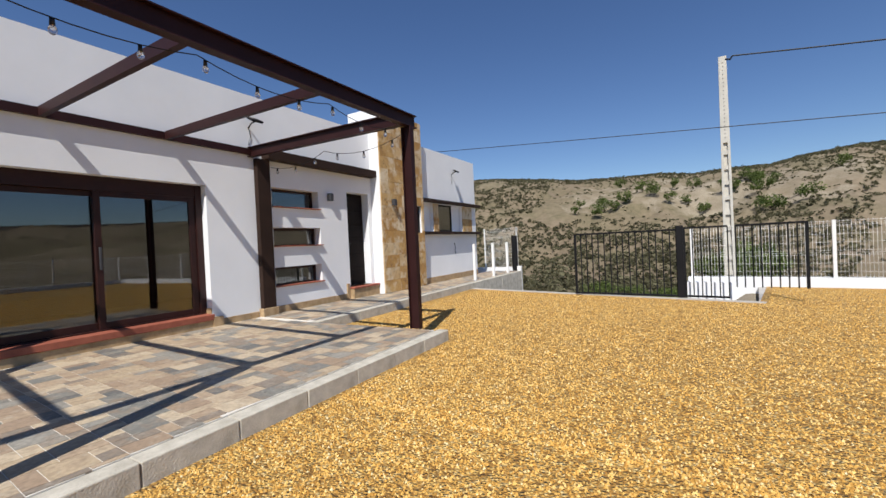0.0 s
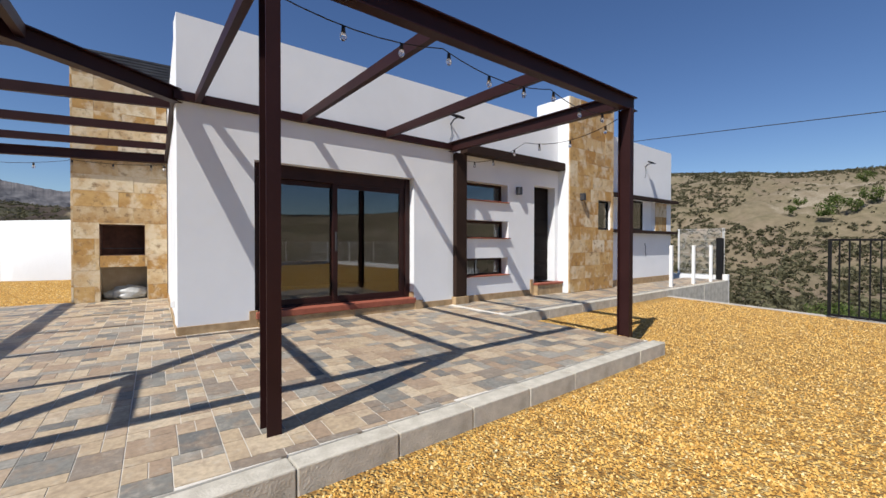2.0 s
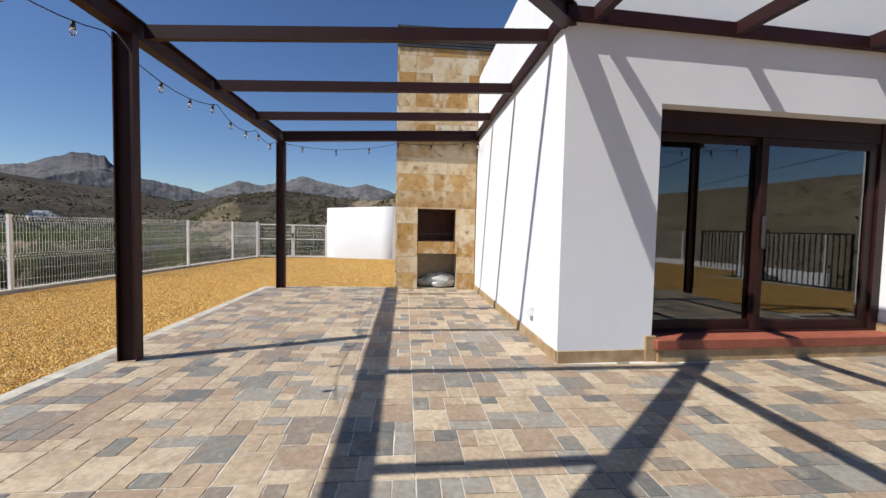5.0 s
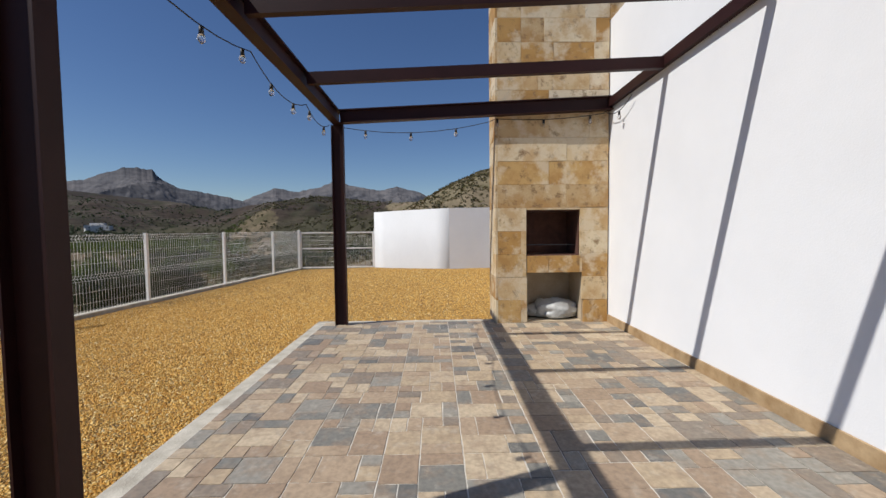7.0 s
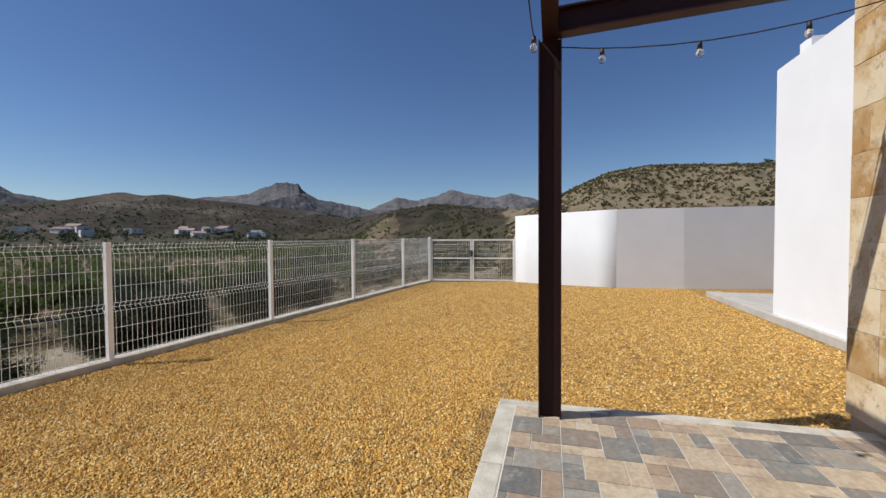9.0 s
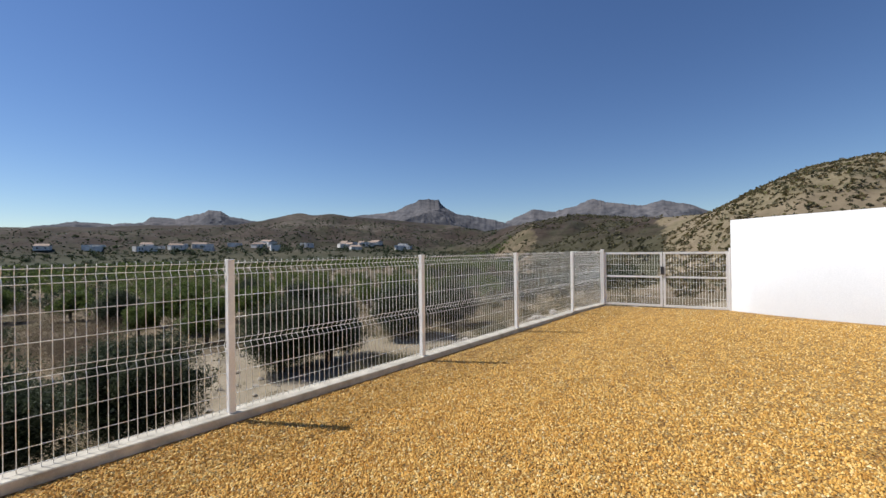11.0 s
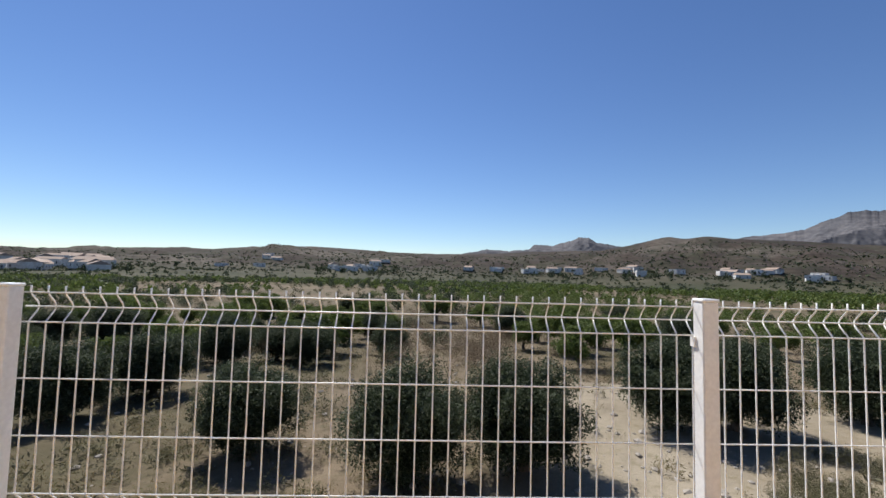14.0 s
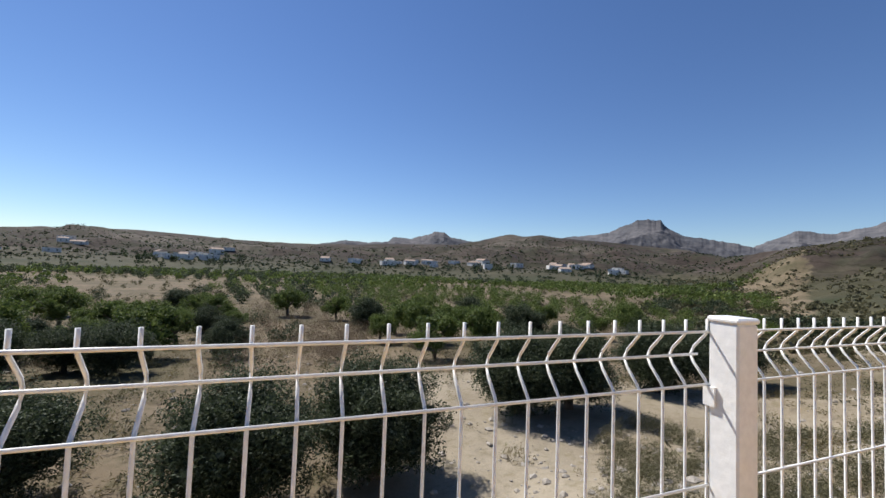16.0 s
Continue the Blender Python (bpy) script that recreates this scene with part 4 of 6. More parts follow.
def light_string(points, bulbs):
    """A sagging cable through the points, with bulbs at even steps."""
    st = thing("string_light", "black festoon cable with small clear bulbs hung from the pergola", "string light", "festoon lights")
    path = []
    for a, b, sag in points:
        a, b = Vector(a), Vector(b)
        for i in range(9):
            t = i / 8
            path.append(a.lerp(b, t) - Vector((0, 0, sag * 4 * t * (1 - t))))
    bm = bmesh.new()
    tube(bm, path, 0.0045, 5)
    part("cable", bm, CABLE, st)
    total = [0.0]
    for a, b in zip(path, path[1:]):
        total.append(total[-1] + (b - a).length)
    for k in range(bulbs):
        d = total[-1] * (k + 0.5) / bulbs
        i = max(i for i in range(len(total)) if total[i] <= d)
        i = min(i, len(path) - 2)
        t = (d - total[i]) / max(total[i + 1] - total[i], 1e-6)
        p = path[i].lerp(path[i + 1], t)
        h = shared("bulb", BULB_MESH, st, Matrix.Translation(p))
        shared("holder", HOLDER_MESH, h)
    return st


LZ = BEAM_Z - 0.02
fx = lambda y, z=LZ: (front_x(y) - 0.10, y, z)
light_string([(fx(0.9), fx(2.45), 0.10), (fx(2.45), fx(3.85), 0.09), (fx(3.85), fx(5.05), 0.09)], 9)
c1 = fac(0.06, 4.5)
light_string([((-3.48, 5.24, LZ), (-5.1, 5.2, LZ - 0.02), 0.14), ((-5.1, 5.2, LZ - 0.02), (c1[0], c1[1] + 0.05, LZ - 0.03), 0.12)], 6)
LOW = beam_foot(-6.0, -2.75) - 0.01
light_string([((-5.0, -2.86, LOW), (-6.6, -2.86, LOW), 0.12), ((-6.6, -2.86, LOW), (-8.5, -2.86, LOW), 0.14), ((-8.5, -2.86, LOW), (-9.8, -2.86, LOW), 0.13), ((-9.8, -2.86, LOW), (-10.66, -2.84, LOW), 0.10)], 11)
light_string([((-10.80, -2.70, LOW), (-10.80, -0.80, LOW + 0.06), 0.10), ((-10.69, -0.72, LOW + 0.07), (-10.64, 0.66, LZ + 0.0), 0.04), ((-10.64, 0.66, LZ + 0.02), (-10.0, 0.70, LZ + 0.03), 0.10)], 7)

# ---- barbecue chimney ----
CH_X, CH_Y0, CH_Y1, CH_TOP = -10.72, -0.70, 0.735, 4.50
chimney = thing("chimney", "outdoor barbecue chimney clad in cream and ochre travertine slabs", "chimney")
O1, O2 = (-0.33, 1.03, 0.37, 1.63), (-0.32, 0.175, 0.40, 0.81)
bm = bmesh.new()
D = 0.56


def hollow_core(bm):
    box(bm, CH_X - D, CH_Y0, 0.0, CH_X, O1[0] - 0.0, CH_TOP)
    box(bm, CH_X - D, O2[2], 0.0, CH_X, CH_Y1, CH_TOP)
    box(bm, CH_X - D, O1[0], O1[3], CH_X, O2[2], CH_TOP)
    box(bm, CH_X - D, O1[0], O2[3], CH_X, O2[2], O1[1])
    box(bm, CH_X - D, O1[0], 0.0, CH_X, O2[2], O2[1] - 0.01)
    box(bm, CH_X - D, O1[0], O2[1] - 0.01, CH_X - D + 0.06, O2[2], O1[3])


hollow_core(bm)
part("core", bm, grainy("chimney_mortar", (0.42, 0.33, 0.22), (0.5, 0.41, 0.29), 6, 50, 0.95), chimney)
FRONT = Matrix.Translation((CH_X + 0.001, CH_Y0, 0)) @ Matrix.Rotation(radians(90), 4, "Z") @ Matrix.Diagonal((1, -1, 1, 1))
lay_slabs(chimney, CH_Y1 - CH_Y0, PATIO_Z, CH_TOP, FRONT, [(O1[0] - CH_Y0, O1[1], O1[2] - CH_Y0, O1[3]), (O2[0] - CH_Y0, O2[1], O2[2] - CH_Y0, O2[3])], 0.30, 0.66, "ocomcoccmocomco")
LEFT = Matrix.Translation((CH_X + 0.03, CH_Y0 - 0.001, 0)) @ Matrix.Rotation(radians(180), 4, "Z")
lay_slabs(chimney, D + 0.03, PATIO_Z, CH_TOP, LEFT, (), 0.30, 0.40, "cocccomcocmocom")
# above the parapet the chimney spreads over the wall's head
bm = bmesh.new()
box(bm, CH_X - D, CH_Y1 + 0.001, 4.034, CH_X, 1.36, CH_TOP)
part("shoulder", bm, CONCRETE, chimney)
SHOULDER = Matrix.Translation((CH_X + 0.001, CH_Y1 + 0.002, 0)) @ Matrix.Rotation(radians(90), 4, "Z") @ Matrix.Diagonal((1, -1, 1, 1))
lay_slabs(chimney, 0.62, 4.036, CH_TOP, SHOULDER, (), 0.30, 0.60, "om")
bm = bmesh.new()
for y0, y1, z0, z1 in ((O1[0], O1[0] + 0.012, O1[1], O1[3]), (O1[2] - 0.012, O1[2], O1[1], O1[3]), (O1[0] + 0.012, O1[2] - 0.012, O1[3] - 0.012, O1[3]), (O1[0] + 0.012, O1[2] - 0.012, O1[1], O1[1] + 0.012)):
    box(bm, CH_X - D + 0.07, y0, z0, CH_X - 0.003, y1, z1)
box(bm, CH_X - D + 0.061, O1[0] + 0.012, O1[1] + 0.012, CH_X - D + 0.075, O1[2] - 0.012, O1[3] - 0.012)
part("firebox", bm, BRICK_DARK, chimney, "sooty red brick firebox")
bm = bmesh.new()
tube(bm, [(CH_X - 0.12, O1[0], 1.17), (CH_X - 0.12, O1[2] + 0.02, 1.17)], 0.007, 6)
part("grill_bar", bm, GREY_METAL, chimney)
cap = bmesh.new()
for i, z in enumerate(np.linspace(CH_TOP + 0.004, CH_TOP + 0.33, 7)):
    slat = bmesh.new()
    box(slat, CH_X - D - 0.03, CH_Y0 - 0.04, z, CH_X + 0.055, 1.40, z + 0.038)
    part("slat", slat, GREY_METAL, chimney)
box(cap, CH_X - D, CH_Y0 - 0.01, CH_TOP + 0.002, CH_X + 0.03, 1.37, CH_TOP + 0.36)
part("cowl", cap, GREY_METAL, chimney, "dark sheet-metal cowl behind ribbed slats")

# plastic sacks in the wood store
def crumple(name, centre, size, seed, mat, label):
    bm = bmesh.new()
    bmesh.ops.create_icosphere(bm, subdivisions=4, radius=1.0)
    for v in bm.verts:
        p = v.co.copy()
        f = noise.fractal(p * 1.7 + Vector((seed, 0, 0)), 0.9, 2.1, 5)
        r = 1 + 0.28 * f + 0.10 * abs(noise.noise(p * 5 + Vector((0, seed, 0))))
        v.co = Vector((p.x * size[0] * r, p.y * size[1] * r, max(p.z * size[2] * r, -size[2] * 0.62)))
    lo = min(v.co.z for v in bm.verts)
    ob = part(name, bm, mat, None, "", Matrix.Translation((centre[0], centre[1], centre[2] - lo)), True)
    return tagged(ob, label, "plastic sheet")


crumple("plastic_sheet", (CH_X - 0.24, 0.12, 0.185), (0.20, 0.29, 0.145), 3.1, PLASTIC, "crumpled pale plastic sheeting stuffed into the wood store")
crumple("plastic_sheet", (CH_X - 0.30, -0.13, 0.185), (0.13, 0.16, 0.10), 8.4, PLASTIC, "small crumpled grey plastic bag in the wood store")

# ---- sliding door ----
def sliding_door():
    d = thing("door_1", "dark mahogany sliding patio door with tinted glass", "sliding door", kind="structure")
    y0, z0, y1, z1 = SD
    xo = -0.20

    def bar(name, a, parent=d, mat=WOOD_FRAME, x=(xo, xo + 0.07), bev=0.004):
        bm = bmesh.new()
        box(bm, x[0], a[0], a[1], x[1], a[2], a[3])
        bevelled(bm, bev)
        return part(name, bm, mat, parent, "", None)

    bar("frame", (y0, z0, y0 + 0.07, z1))
    bar("frame", (y1 - 0.10, z0, y1, z1))
    bar("frame", (y0 + 0.07, z1 - 0.19, y1 - 0.10, z1), x=(xo - 0.02, xo + 0.06))
    bar("frame", (y0 + 0.07, z0, y1 - 0.10, z0 + 0.05))
    mid = 2.08
    for a, b, x in ((y0 + 0.07, mid + 0.05, xo - 0.05), (mid - 0.05, y1 - 0.10, xo)):
        leaf = bar("sash", (a, z0 + 0.05, a + 0.075, z1 - 0.19), x=(x, x + 0.045))
        bar("rail", (b - 0.095, z0 + 0.05, b, z1 - 0.19), leaf, x=(x, x + 0.045))
        bar("rail", (a + 0.075, z0 + 0.05, b - 0.095, z0 + 0.14), leaf, x=(x, x + 0.045))
        bar("rail", (a + 0.075, z1 - 0.26, b - 0.095, z1 - 0.19), leaf, x=(x, x + 0.045))
        bm = bmesh.new()
        box(bm, x + 0.016, a + 0.07, z0 + 0.13, x + 0.026, b - 0.09, z1 - 0.25)
        pane = part("pane", bm, GLASS, leaf, "tinted glass pane")
    bar("handle", (mid - 0.02, 1.15, mid + 0.005, 1.45), x=(xo + 0.05, xo + 0.08), mat=GREY_METAL)
    d.matrix_world = FAC
    return d


sliding_door()
bm = bmesh.new()
box(bm, -0.20, 0.875, 0.262, 0.075, 3.42, 0.352)
bevelled(bm, 0.008)
sill = tagged(part("door_sill", bm, TERRACOTTA, None, "", FAC), "terracotta tiled sill of the patio door", "sill", kind="structure")
bm = bmesh.new()
box(bm, 0.001, 0.905, 0.10, 0.055, 3.40, 0.259)
tagged(part("sill_riser", bm, SKIRTING, None, "", FAC), "tan stone riser under the door sill", "skirting", kind="structure")
bm = bmesh.new()
box(bm, 0.001, 3.40, 0.10, 0.075, 3.56, 0.30)
box(bm, -0.19, 3.405, 0.32, 0.0005, 3.418, 0.44)
tagged(part("sill_end", bm, SKIRTING, None, "", FAC), "tan stone block at the end of the door sill", "skirting", kind="structure")

# ---- slot windows ----
for k, (y0, z0, y1, z1) in enumerate(NICHES):
    w = thing("window_%d" % (k + 1), "low slot window with a dark frame and a terracotta sill", "window", "slot windows", FAC, "structure")
    bm = bmesh.new()
    x = -0.235
    for a in ((y0, z0, y1, z0 + 0.045), (y0, z1 - 0.05, y1, z1), (y0, z0 + 0.045, y0 + 0.04, z1 - 0.05), (y1 - 0.045, z0 + 0.045, y1, z1 - 0.05)):
        box(bm, x, a[0], a[1], x + 0.05, a[2], a[3])
    f = part("window_frame", bm, WOOD_FRAME, w)
    bm = bmesh.new()
    box(bm, x + 0.02, y0 + 0.035, z0 + 0.04, x + 0.03, y1 - 0.04, z1 - 0.045)
    part("pane", bm, GLASS, w, "dark reflecting glass")
    bm = bmesh.new()
    box(bm, -0.20, y0 + 0.002, z0 + 0.001, 0.045, y1 + 0.03, z0 + 0.022)
    bevelled(bm, 0.004)
    part("window_sill", bm, TERRACOTTA, w, "terracotta tile sill")
    for ob in w.children:
        ob.matrix_parent_inverse = Matrix()

# ---- entrance door ----
d = thing("door_2", "closed near-black panelled entrance door", "door", m=FAC, kind="structure")
bm = bmesh.new()
box(bm, -0.24, 6.575, 0.43, -0.20, 7.295, 2.545)
part("leaf", bm, DOOR, d)
for i in range(6):
    bm = bmesh.new()
    z = 0.52 + i * 0.335
    box(bm, -0.1995, 6.66, z, -0.186, 7.22, z + 0.27)
    bevelled(bm, 0.008)
    part("panel", bm, DOOR, d)
bm = bmesh.new()
tube(bm, [(-0.17, 6.66, 1.40), (-0.14, 6.66, 1.40), (-0.14, 6.78, 1.40)], 0.009, 8)
part("handle", bm, GREY_METAL, d, "dull metal lever handle")
bm = bmesh.new()
box(bm, -0.20, 6.52, 0.375, 0.16, 7.415, 0.42)
bevelled(bm, 0.008)
riser = bmesh.new()
box(riser, -0.18, 6.53, FLOOR2 - 0.02, 0.135, 7.41, 0.374)
tagged(part("step_riser", riser, SKIRTING, None, "", FAC), "tan stone riser of the entrance step", "step", kind="structure")
tagged(part("door_step", bm, TERRACOTTA, None, "", FAC), "terracotta tiled step before the entrance door", "step", kind="structure")
bm = bmesh.new()
box(bm, 0.0005, 6.44, FLOOR2, 0.03, 6.52, 0.50)
tagged(part("baseboard", bm, SKIRTING, None, "", FAC), "stone skirting upstand beside the step", "skirting", kind="structure")

# ---- brown posts and bands on the front ----
bm = bmesh.new()
box(bm, 0.0, 4.28, 0.30, 0.10, 4.54, 2.93)
bevelled(bm, 0.006)
tagged(part("column", bm, DARK_TRIM, None, "", FAC), "square dark brown column against the house front", "column", kind="structure")
bm = bmesh.new()
box(bm, 0.0, 4.25, 0.12, 0.125, 4.57, 0.298)
bevelled(bm, 0.006)
tagged(part("column_base", bm, SKIRTING, None, "", FAC), "tan stone foot of the brown column", "column", kind="structure")
bm = bmesh.new()
box(bm, 0.0, 4.45, 2.935, 0.20, 7.415, 3.10)
bevelled(bm, 0.006)
tagged(part("lintel_beam", bm, DARK_TRIM, None, "", FAC), "dark brown lintel band over the entrance", "beam", kind="structure")
for z0, z1 in ((1.575, 1.655), (2.505, 2.595)):
    bm = bmesh.new()
    box(bm, 0.0, 9.262, z0, 0.16, 13.05, z1)
    bevelled(bm, 0.006)
    tagged(part("window_ledge", bm, DARK_TRIM, None, "", WING), "dark brown ledge above or below the window strip", "ledge", kind="structure")

# tower window and the wing's window strip
def plain_window(idx, m, y0, z0, y1, z1, depth):
    w = thing("window_%d" % idx, "dark framed casement window in the strip", "window", "strip windows", m, "structure")
    bm = bmesh.new()
    x = -depth
    for a in ((y0, z0, y1, z0 + 0.05), (y0, z1 - 0.05, y1, z1), (y0, z0 + 0.05, y0 + 0.05, z1 - 0.05), (y1 - 0.05, z0 + 0.05, y1, z1 - 0.05)):
        box(bm, x, a[0], a[1], x + 0.05, a[2], a[3])
    part("window_frame", bm, BLACK, w)
    bm = bmesh.new()
    box(bm, x + 0.02, y0 + 0.045, z0 + 0.045, x + 0.03, y1 - 0.045, z1 - 0.045)
    part("pane", bm, GLASS, w)
    return w


plain_window(4, FAC @ Matrix.Translation((0.28, 0, 0)), 8.582, 1.622, 9.158, 2.338, 0.10)
plain_window(5, WING, 10.36, 1.665, 11.34, 2.495, 0.16)
strip = thing("window_strip", "white and stone infill panels between the strip windows", "wall panel", m=WING, kind="structure")
for y0, y1, x, mat in ((9.264, 10.08, -0.14, WHITE), (11.36, 11.93, -0.14, WHITE)):
    bm = bmesh.new()
    box(bm, x - 0.06, y0, 1.662, x, y1, 2.498)
    part("panel", bm, mat, strip)
bm = bmesh.new()
box(bm, -0.45, 10.085, 1.662, -0.035, 10.355, 2.498)
box(bm, -0.45, 11.935, 1.662, -0.035, 12.615, 2.498)
part("pier", bm, WHITE, strip)
for a, wdt in ((10.085, 0.27), (11.935, 0.68)):
    fr = Matrix.Translation((-0.034, a, 0)) @ Matrix.Rotation(radians(90), 4, "Z") @ Matrix.Diagonal((1, -1, 1, 1))
    lay_slabs(strip, wdt, 1.665, 2.495, fr, (), 0.42, 0.34)

# ---- wall lamps and floodlights ----
def sconce(m):
    l = thing("wall_lamp", "small square grey up-and-down wall lamp", "wall lamp", "wall lamps", m)
    bm = bmesh.new()
    box(bm, 0.0, -0.05, -0.08, 0.10, 0.05, 0.08)
    bevelled(bm, 0.006)
    part("body", bm, GREY_METAL, l)
    bm = bmesh.new()
    box(bm, 0.03, -0.03, -0.083, 0.08, 0.03, -0.0805)
    part("lens", bm, GLASS, l)


sconce(FAC @ Matrix.Translation((0.001, 6.03, 2.38)))
sconce(FAC @ Matrix.Translation((0.313, 7.86, 2.36)))


def floodlight(m, reach=1.0):
    l = thing("floodlight", "black floodlight on an arm fixed to the white wall", "floodlight", "floodlights", m)
    bm = bmesh.new()
    tube(bm, [(0, 0, -0.05), (0.10 * reach, 0, 0.02), (0.22 * reach, 0, 0.03)], 0.012, 6)
    part("arm", bm, BLACK, l)
    bm = bmesh.new()
    box(bm, -0.08 * reach, -0.11 * reach, -0.02, 0.08 * reach, 0.11 * reach, 0.02, Matrix.Translation((0.20 * reach, 0, 0.05)) @ Matrix.Rotation(radians(28), 4, "Y"))
    bevelled(bm, 0.006)
    h = part("lamp_head", bm, BLACK, l)
    bm = bmesh.new()
    tube(bm, [(0.005, 0.0, -0.05), (0.012, 0.03, -0.2), (0.006, -0.02, -0.34)], 0.005, 5)
    part("cable", bm, CABLE, l)


floodlight(FAC @ Matrix.Translation((0.0, 4.22, 3.50)))
floodlight(WING @ Matrix.Translation((0.0, 11.25, 3.52)), 0.9)
bm = bmesh.new()
tube(bm, [(0, 11.25, 1.30), (0.02, 11.27, 1.18), (0.03, 11.23, 1.05), (0.02, 11.30, 0.93)], 0.008, 6)
tagged(part("loose_cable", bm, GREY_METAL, None, "", WING), "short loose cable hanging out of the white wall", "cable")
# socket on the side wall
l = thing("socket", "square white weatherproof wall socket", "socket", m=Matrix.Translation((-7.21, 0.7495, 0.46)))
bm = bmesh.new()
box(bm, -0.05, -0.045, -0.05, 0.05, 0.0, 0.05)
bevelled(bm, 0.006)
part("body", bm, SOCKET, l)
bm = bmesh.new()
box(bm, -0.042, -0.052, -0.042, 0.042, -0.0455, 0.035)
bevelled(bm, 0.003)
part("flap", bm, SOCKET, l)

# ---- mesh fence ----
FENCE_H = 1.40
PITCH = 0.061


def fold_path(x, top=1.392, fold=0.037):
    """A wire's course from its prong down; y points away from the yard."""
    zs = [(top, 0)]
    for z in (top - 0.025, top - 0.730):
        zs += [(z, 0), (z - 0.007, 0.004), (z - 0.036, fold * 0.8), (z - 0.053, fold), (z - 0.070, fold * 0.8), (z - 0.099, 0.004), (z - 0.106, 0)]
    return [(x, y, z) for z, y in zs + [(0.0, 0)]]


bm = bmesh.new()
tube(bm, fold_path(0), 0.003, 5)
WIRE_MESH = mesh_of(bm, "wire", FENCE_WHITE, True)
bm = bmesh.new()
tube(bm, [(0.015, 0, 0), (BAY - 0.045, 0, 0)], 0.003, 5)
RAIL_MESH = mesh_of(bm, "cross_wire", FENCE_WHITE, True)
TOP = 1.392
CROSS = [(TOP - d, y) for d, y in ((0.025, -0.0035), (0.078, 0.0335), (0.131, -0.0035), (0.331, -0.0035), (0.531, -0.0035), (0.730, -0.0035), (0.783, 0.0335), (0.836, -0.0035), (1.036, -0.0035), (1.236, -0.0035), (1.362, -0.0035))]


def fence_post(h=FENCE_H):
    bm = bmesh.new()
    box(bm, -0.03, -0.062, -0.02, 0.03, -0.002, h - 0.012)
    bevelled(bm, 0.004)
    a = mesh_of(bm, "post", FENCE_WHITE)
    bm = bmesh.new()
    box(bm, -0.033, -0.065, h - 0.012, 0.033, 0.001, h)
    bevelled(bm, 0.004)
    b = mesh_of(bm, "cap", FENCE_WHITE)
    bm = bmesh.new()
    box(bm, 0.0305, -0.020, 0.0, 0.037, 0.004, 0.038)
    c = mesh_of(bm, "clip", FENCE_WHITE)
    return a, b, c


POST_MESH, CAP_MESH, CLIP_MESH = fence_post()


def fence_bay(m, panel=True):
    f = thing("fence_panel", "cream-white folded wire mesh fence panel with a square post", "fence", "mesh fence")
    shared("post", POST_MESH, f)
    shared("cap", CAP_MESH, f)
    if panel:
        for z in (0.18, 0.85):
            shared("clip", CLIP_MESH, f, Matrix.Translation((0, 0, FENCE_H - z)))
        for k in range(41):
            shared("wire", WIRE_MESH, f, Matrix.Translation((0.03 + PITCH * k, 0, 0)))
        for z, y in CROSS:
            shared("cross_wire", RAIL_MESH, f, Matrix.Translation((0.0, y, z)))
    f.matrix_world = m
    return f


# the fence's own frame: x along it, y away from the yard
FENCE_BASE = -0.03


def fence_frame(s, base=FENCE_BASE, sx=1.0):
    p = fence_at(s)
    a = math.atan2(FENCE_U.y, FENCE_U.x)
    return Matrix.Translation((p.x, p.y, base)) @ Matrix.Rotation(a, 4, "Z") @ Matrix.Diagonal((sx, -1, 1, 1))


first_bay = fence_bay(fence_frame(0))
for k in (1, 2, 3, 4, 5, 6, -1, -2, -3):
    o = copy_thing(first_bay, Matrix())
    o.matrix_world = fence_frame(BAY * k - (0.04 if k > 0 else 0.0))
o = copy_thing(first_bay, Matrix())
o.matrix_world = Matrix.Translation((-20.85, -6.70, FENCE_BASE)) @ Matrix.Rotation(math.atan2(-0.29, 1.79), 4, "Z") @ Matrix.Diagonal((0.70, -1, 1, 1))
bm = bmesh.new()
a, b = fence_at(-7.6), fence_at(20)
n = Vector((-FENCE_U.y, FENCE_U.x, 0))
pts = [a + n * 0.10, b + n * 0.10, b - n * 0.08, a - n * 0.08]
prism(bm, [(p.x, p.y) for p in pts][::-1], -0.6, FENCE_BASE - 0.002)
bevelled(bm, 0.008)
tagged(part("fence_kerb", bm, KERB), "low rough concrete strip carrying the fence", "kerb", kind="structure")
bm = bmesh.new()
prism(bm, [(-20.93, -6.80), (-19.10, -7.11), (-19.06, -6.92), (-20.90, -6.60)], -0.5, FENCE_BASE - 0.006)
tagged(part("fence_kerb", bm, KERB), "low rough concrete strip carrying the fence", "kerb", kind="structure")

# ---- wire gate in the west corner ----
def gate_leaf(parent, y0, y1, x=0.0, h=1.42):
    bm = bmesh.new()
    for a in ((y0, 0.06, y0 + 0.05, h), (y1 - 0.05, 0.06, y1, h), (y0 + 0.05, 0.06, y1 - 0.05, 0.11), (y0 + 0.05, h - 0.05, y1 - 0.05, h), (y0 + 0.05, 0.78, y1 - 0.05, 0.82)):
        box(bm, x - 0.02, a[0], a[1], x + 0.02, a[2], a[3])
    leaf = part("leaf", bm, FENCE_WHITE, parent)
    n = int((y1 - y0 - 0.1) / 0.061)
    bm = bmesh.new()
    for k in range(1, n + 1):
        y = y0 + 0.05 + k * (y1 - y0 - 0.1) / (n + 1)
        tube(bm, [(x, y, 0.1), (x, y, h - 0.04)], 0.0026, 4)
    for z in (0.30, 0.5, 0.68, 0.95, 1.1, 1.25):
        tube(bm, [(x, y0 + 0.04, z), (x, y1 - 0.04, z)], 0.0026, 4)
    part("infill_wire", bm, FENCE_WHITE, leaf)


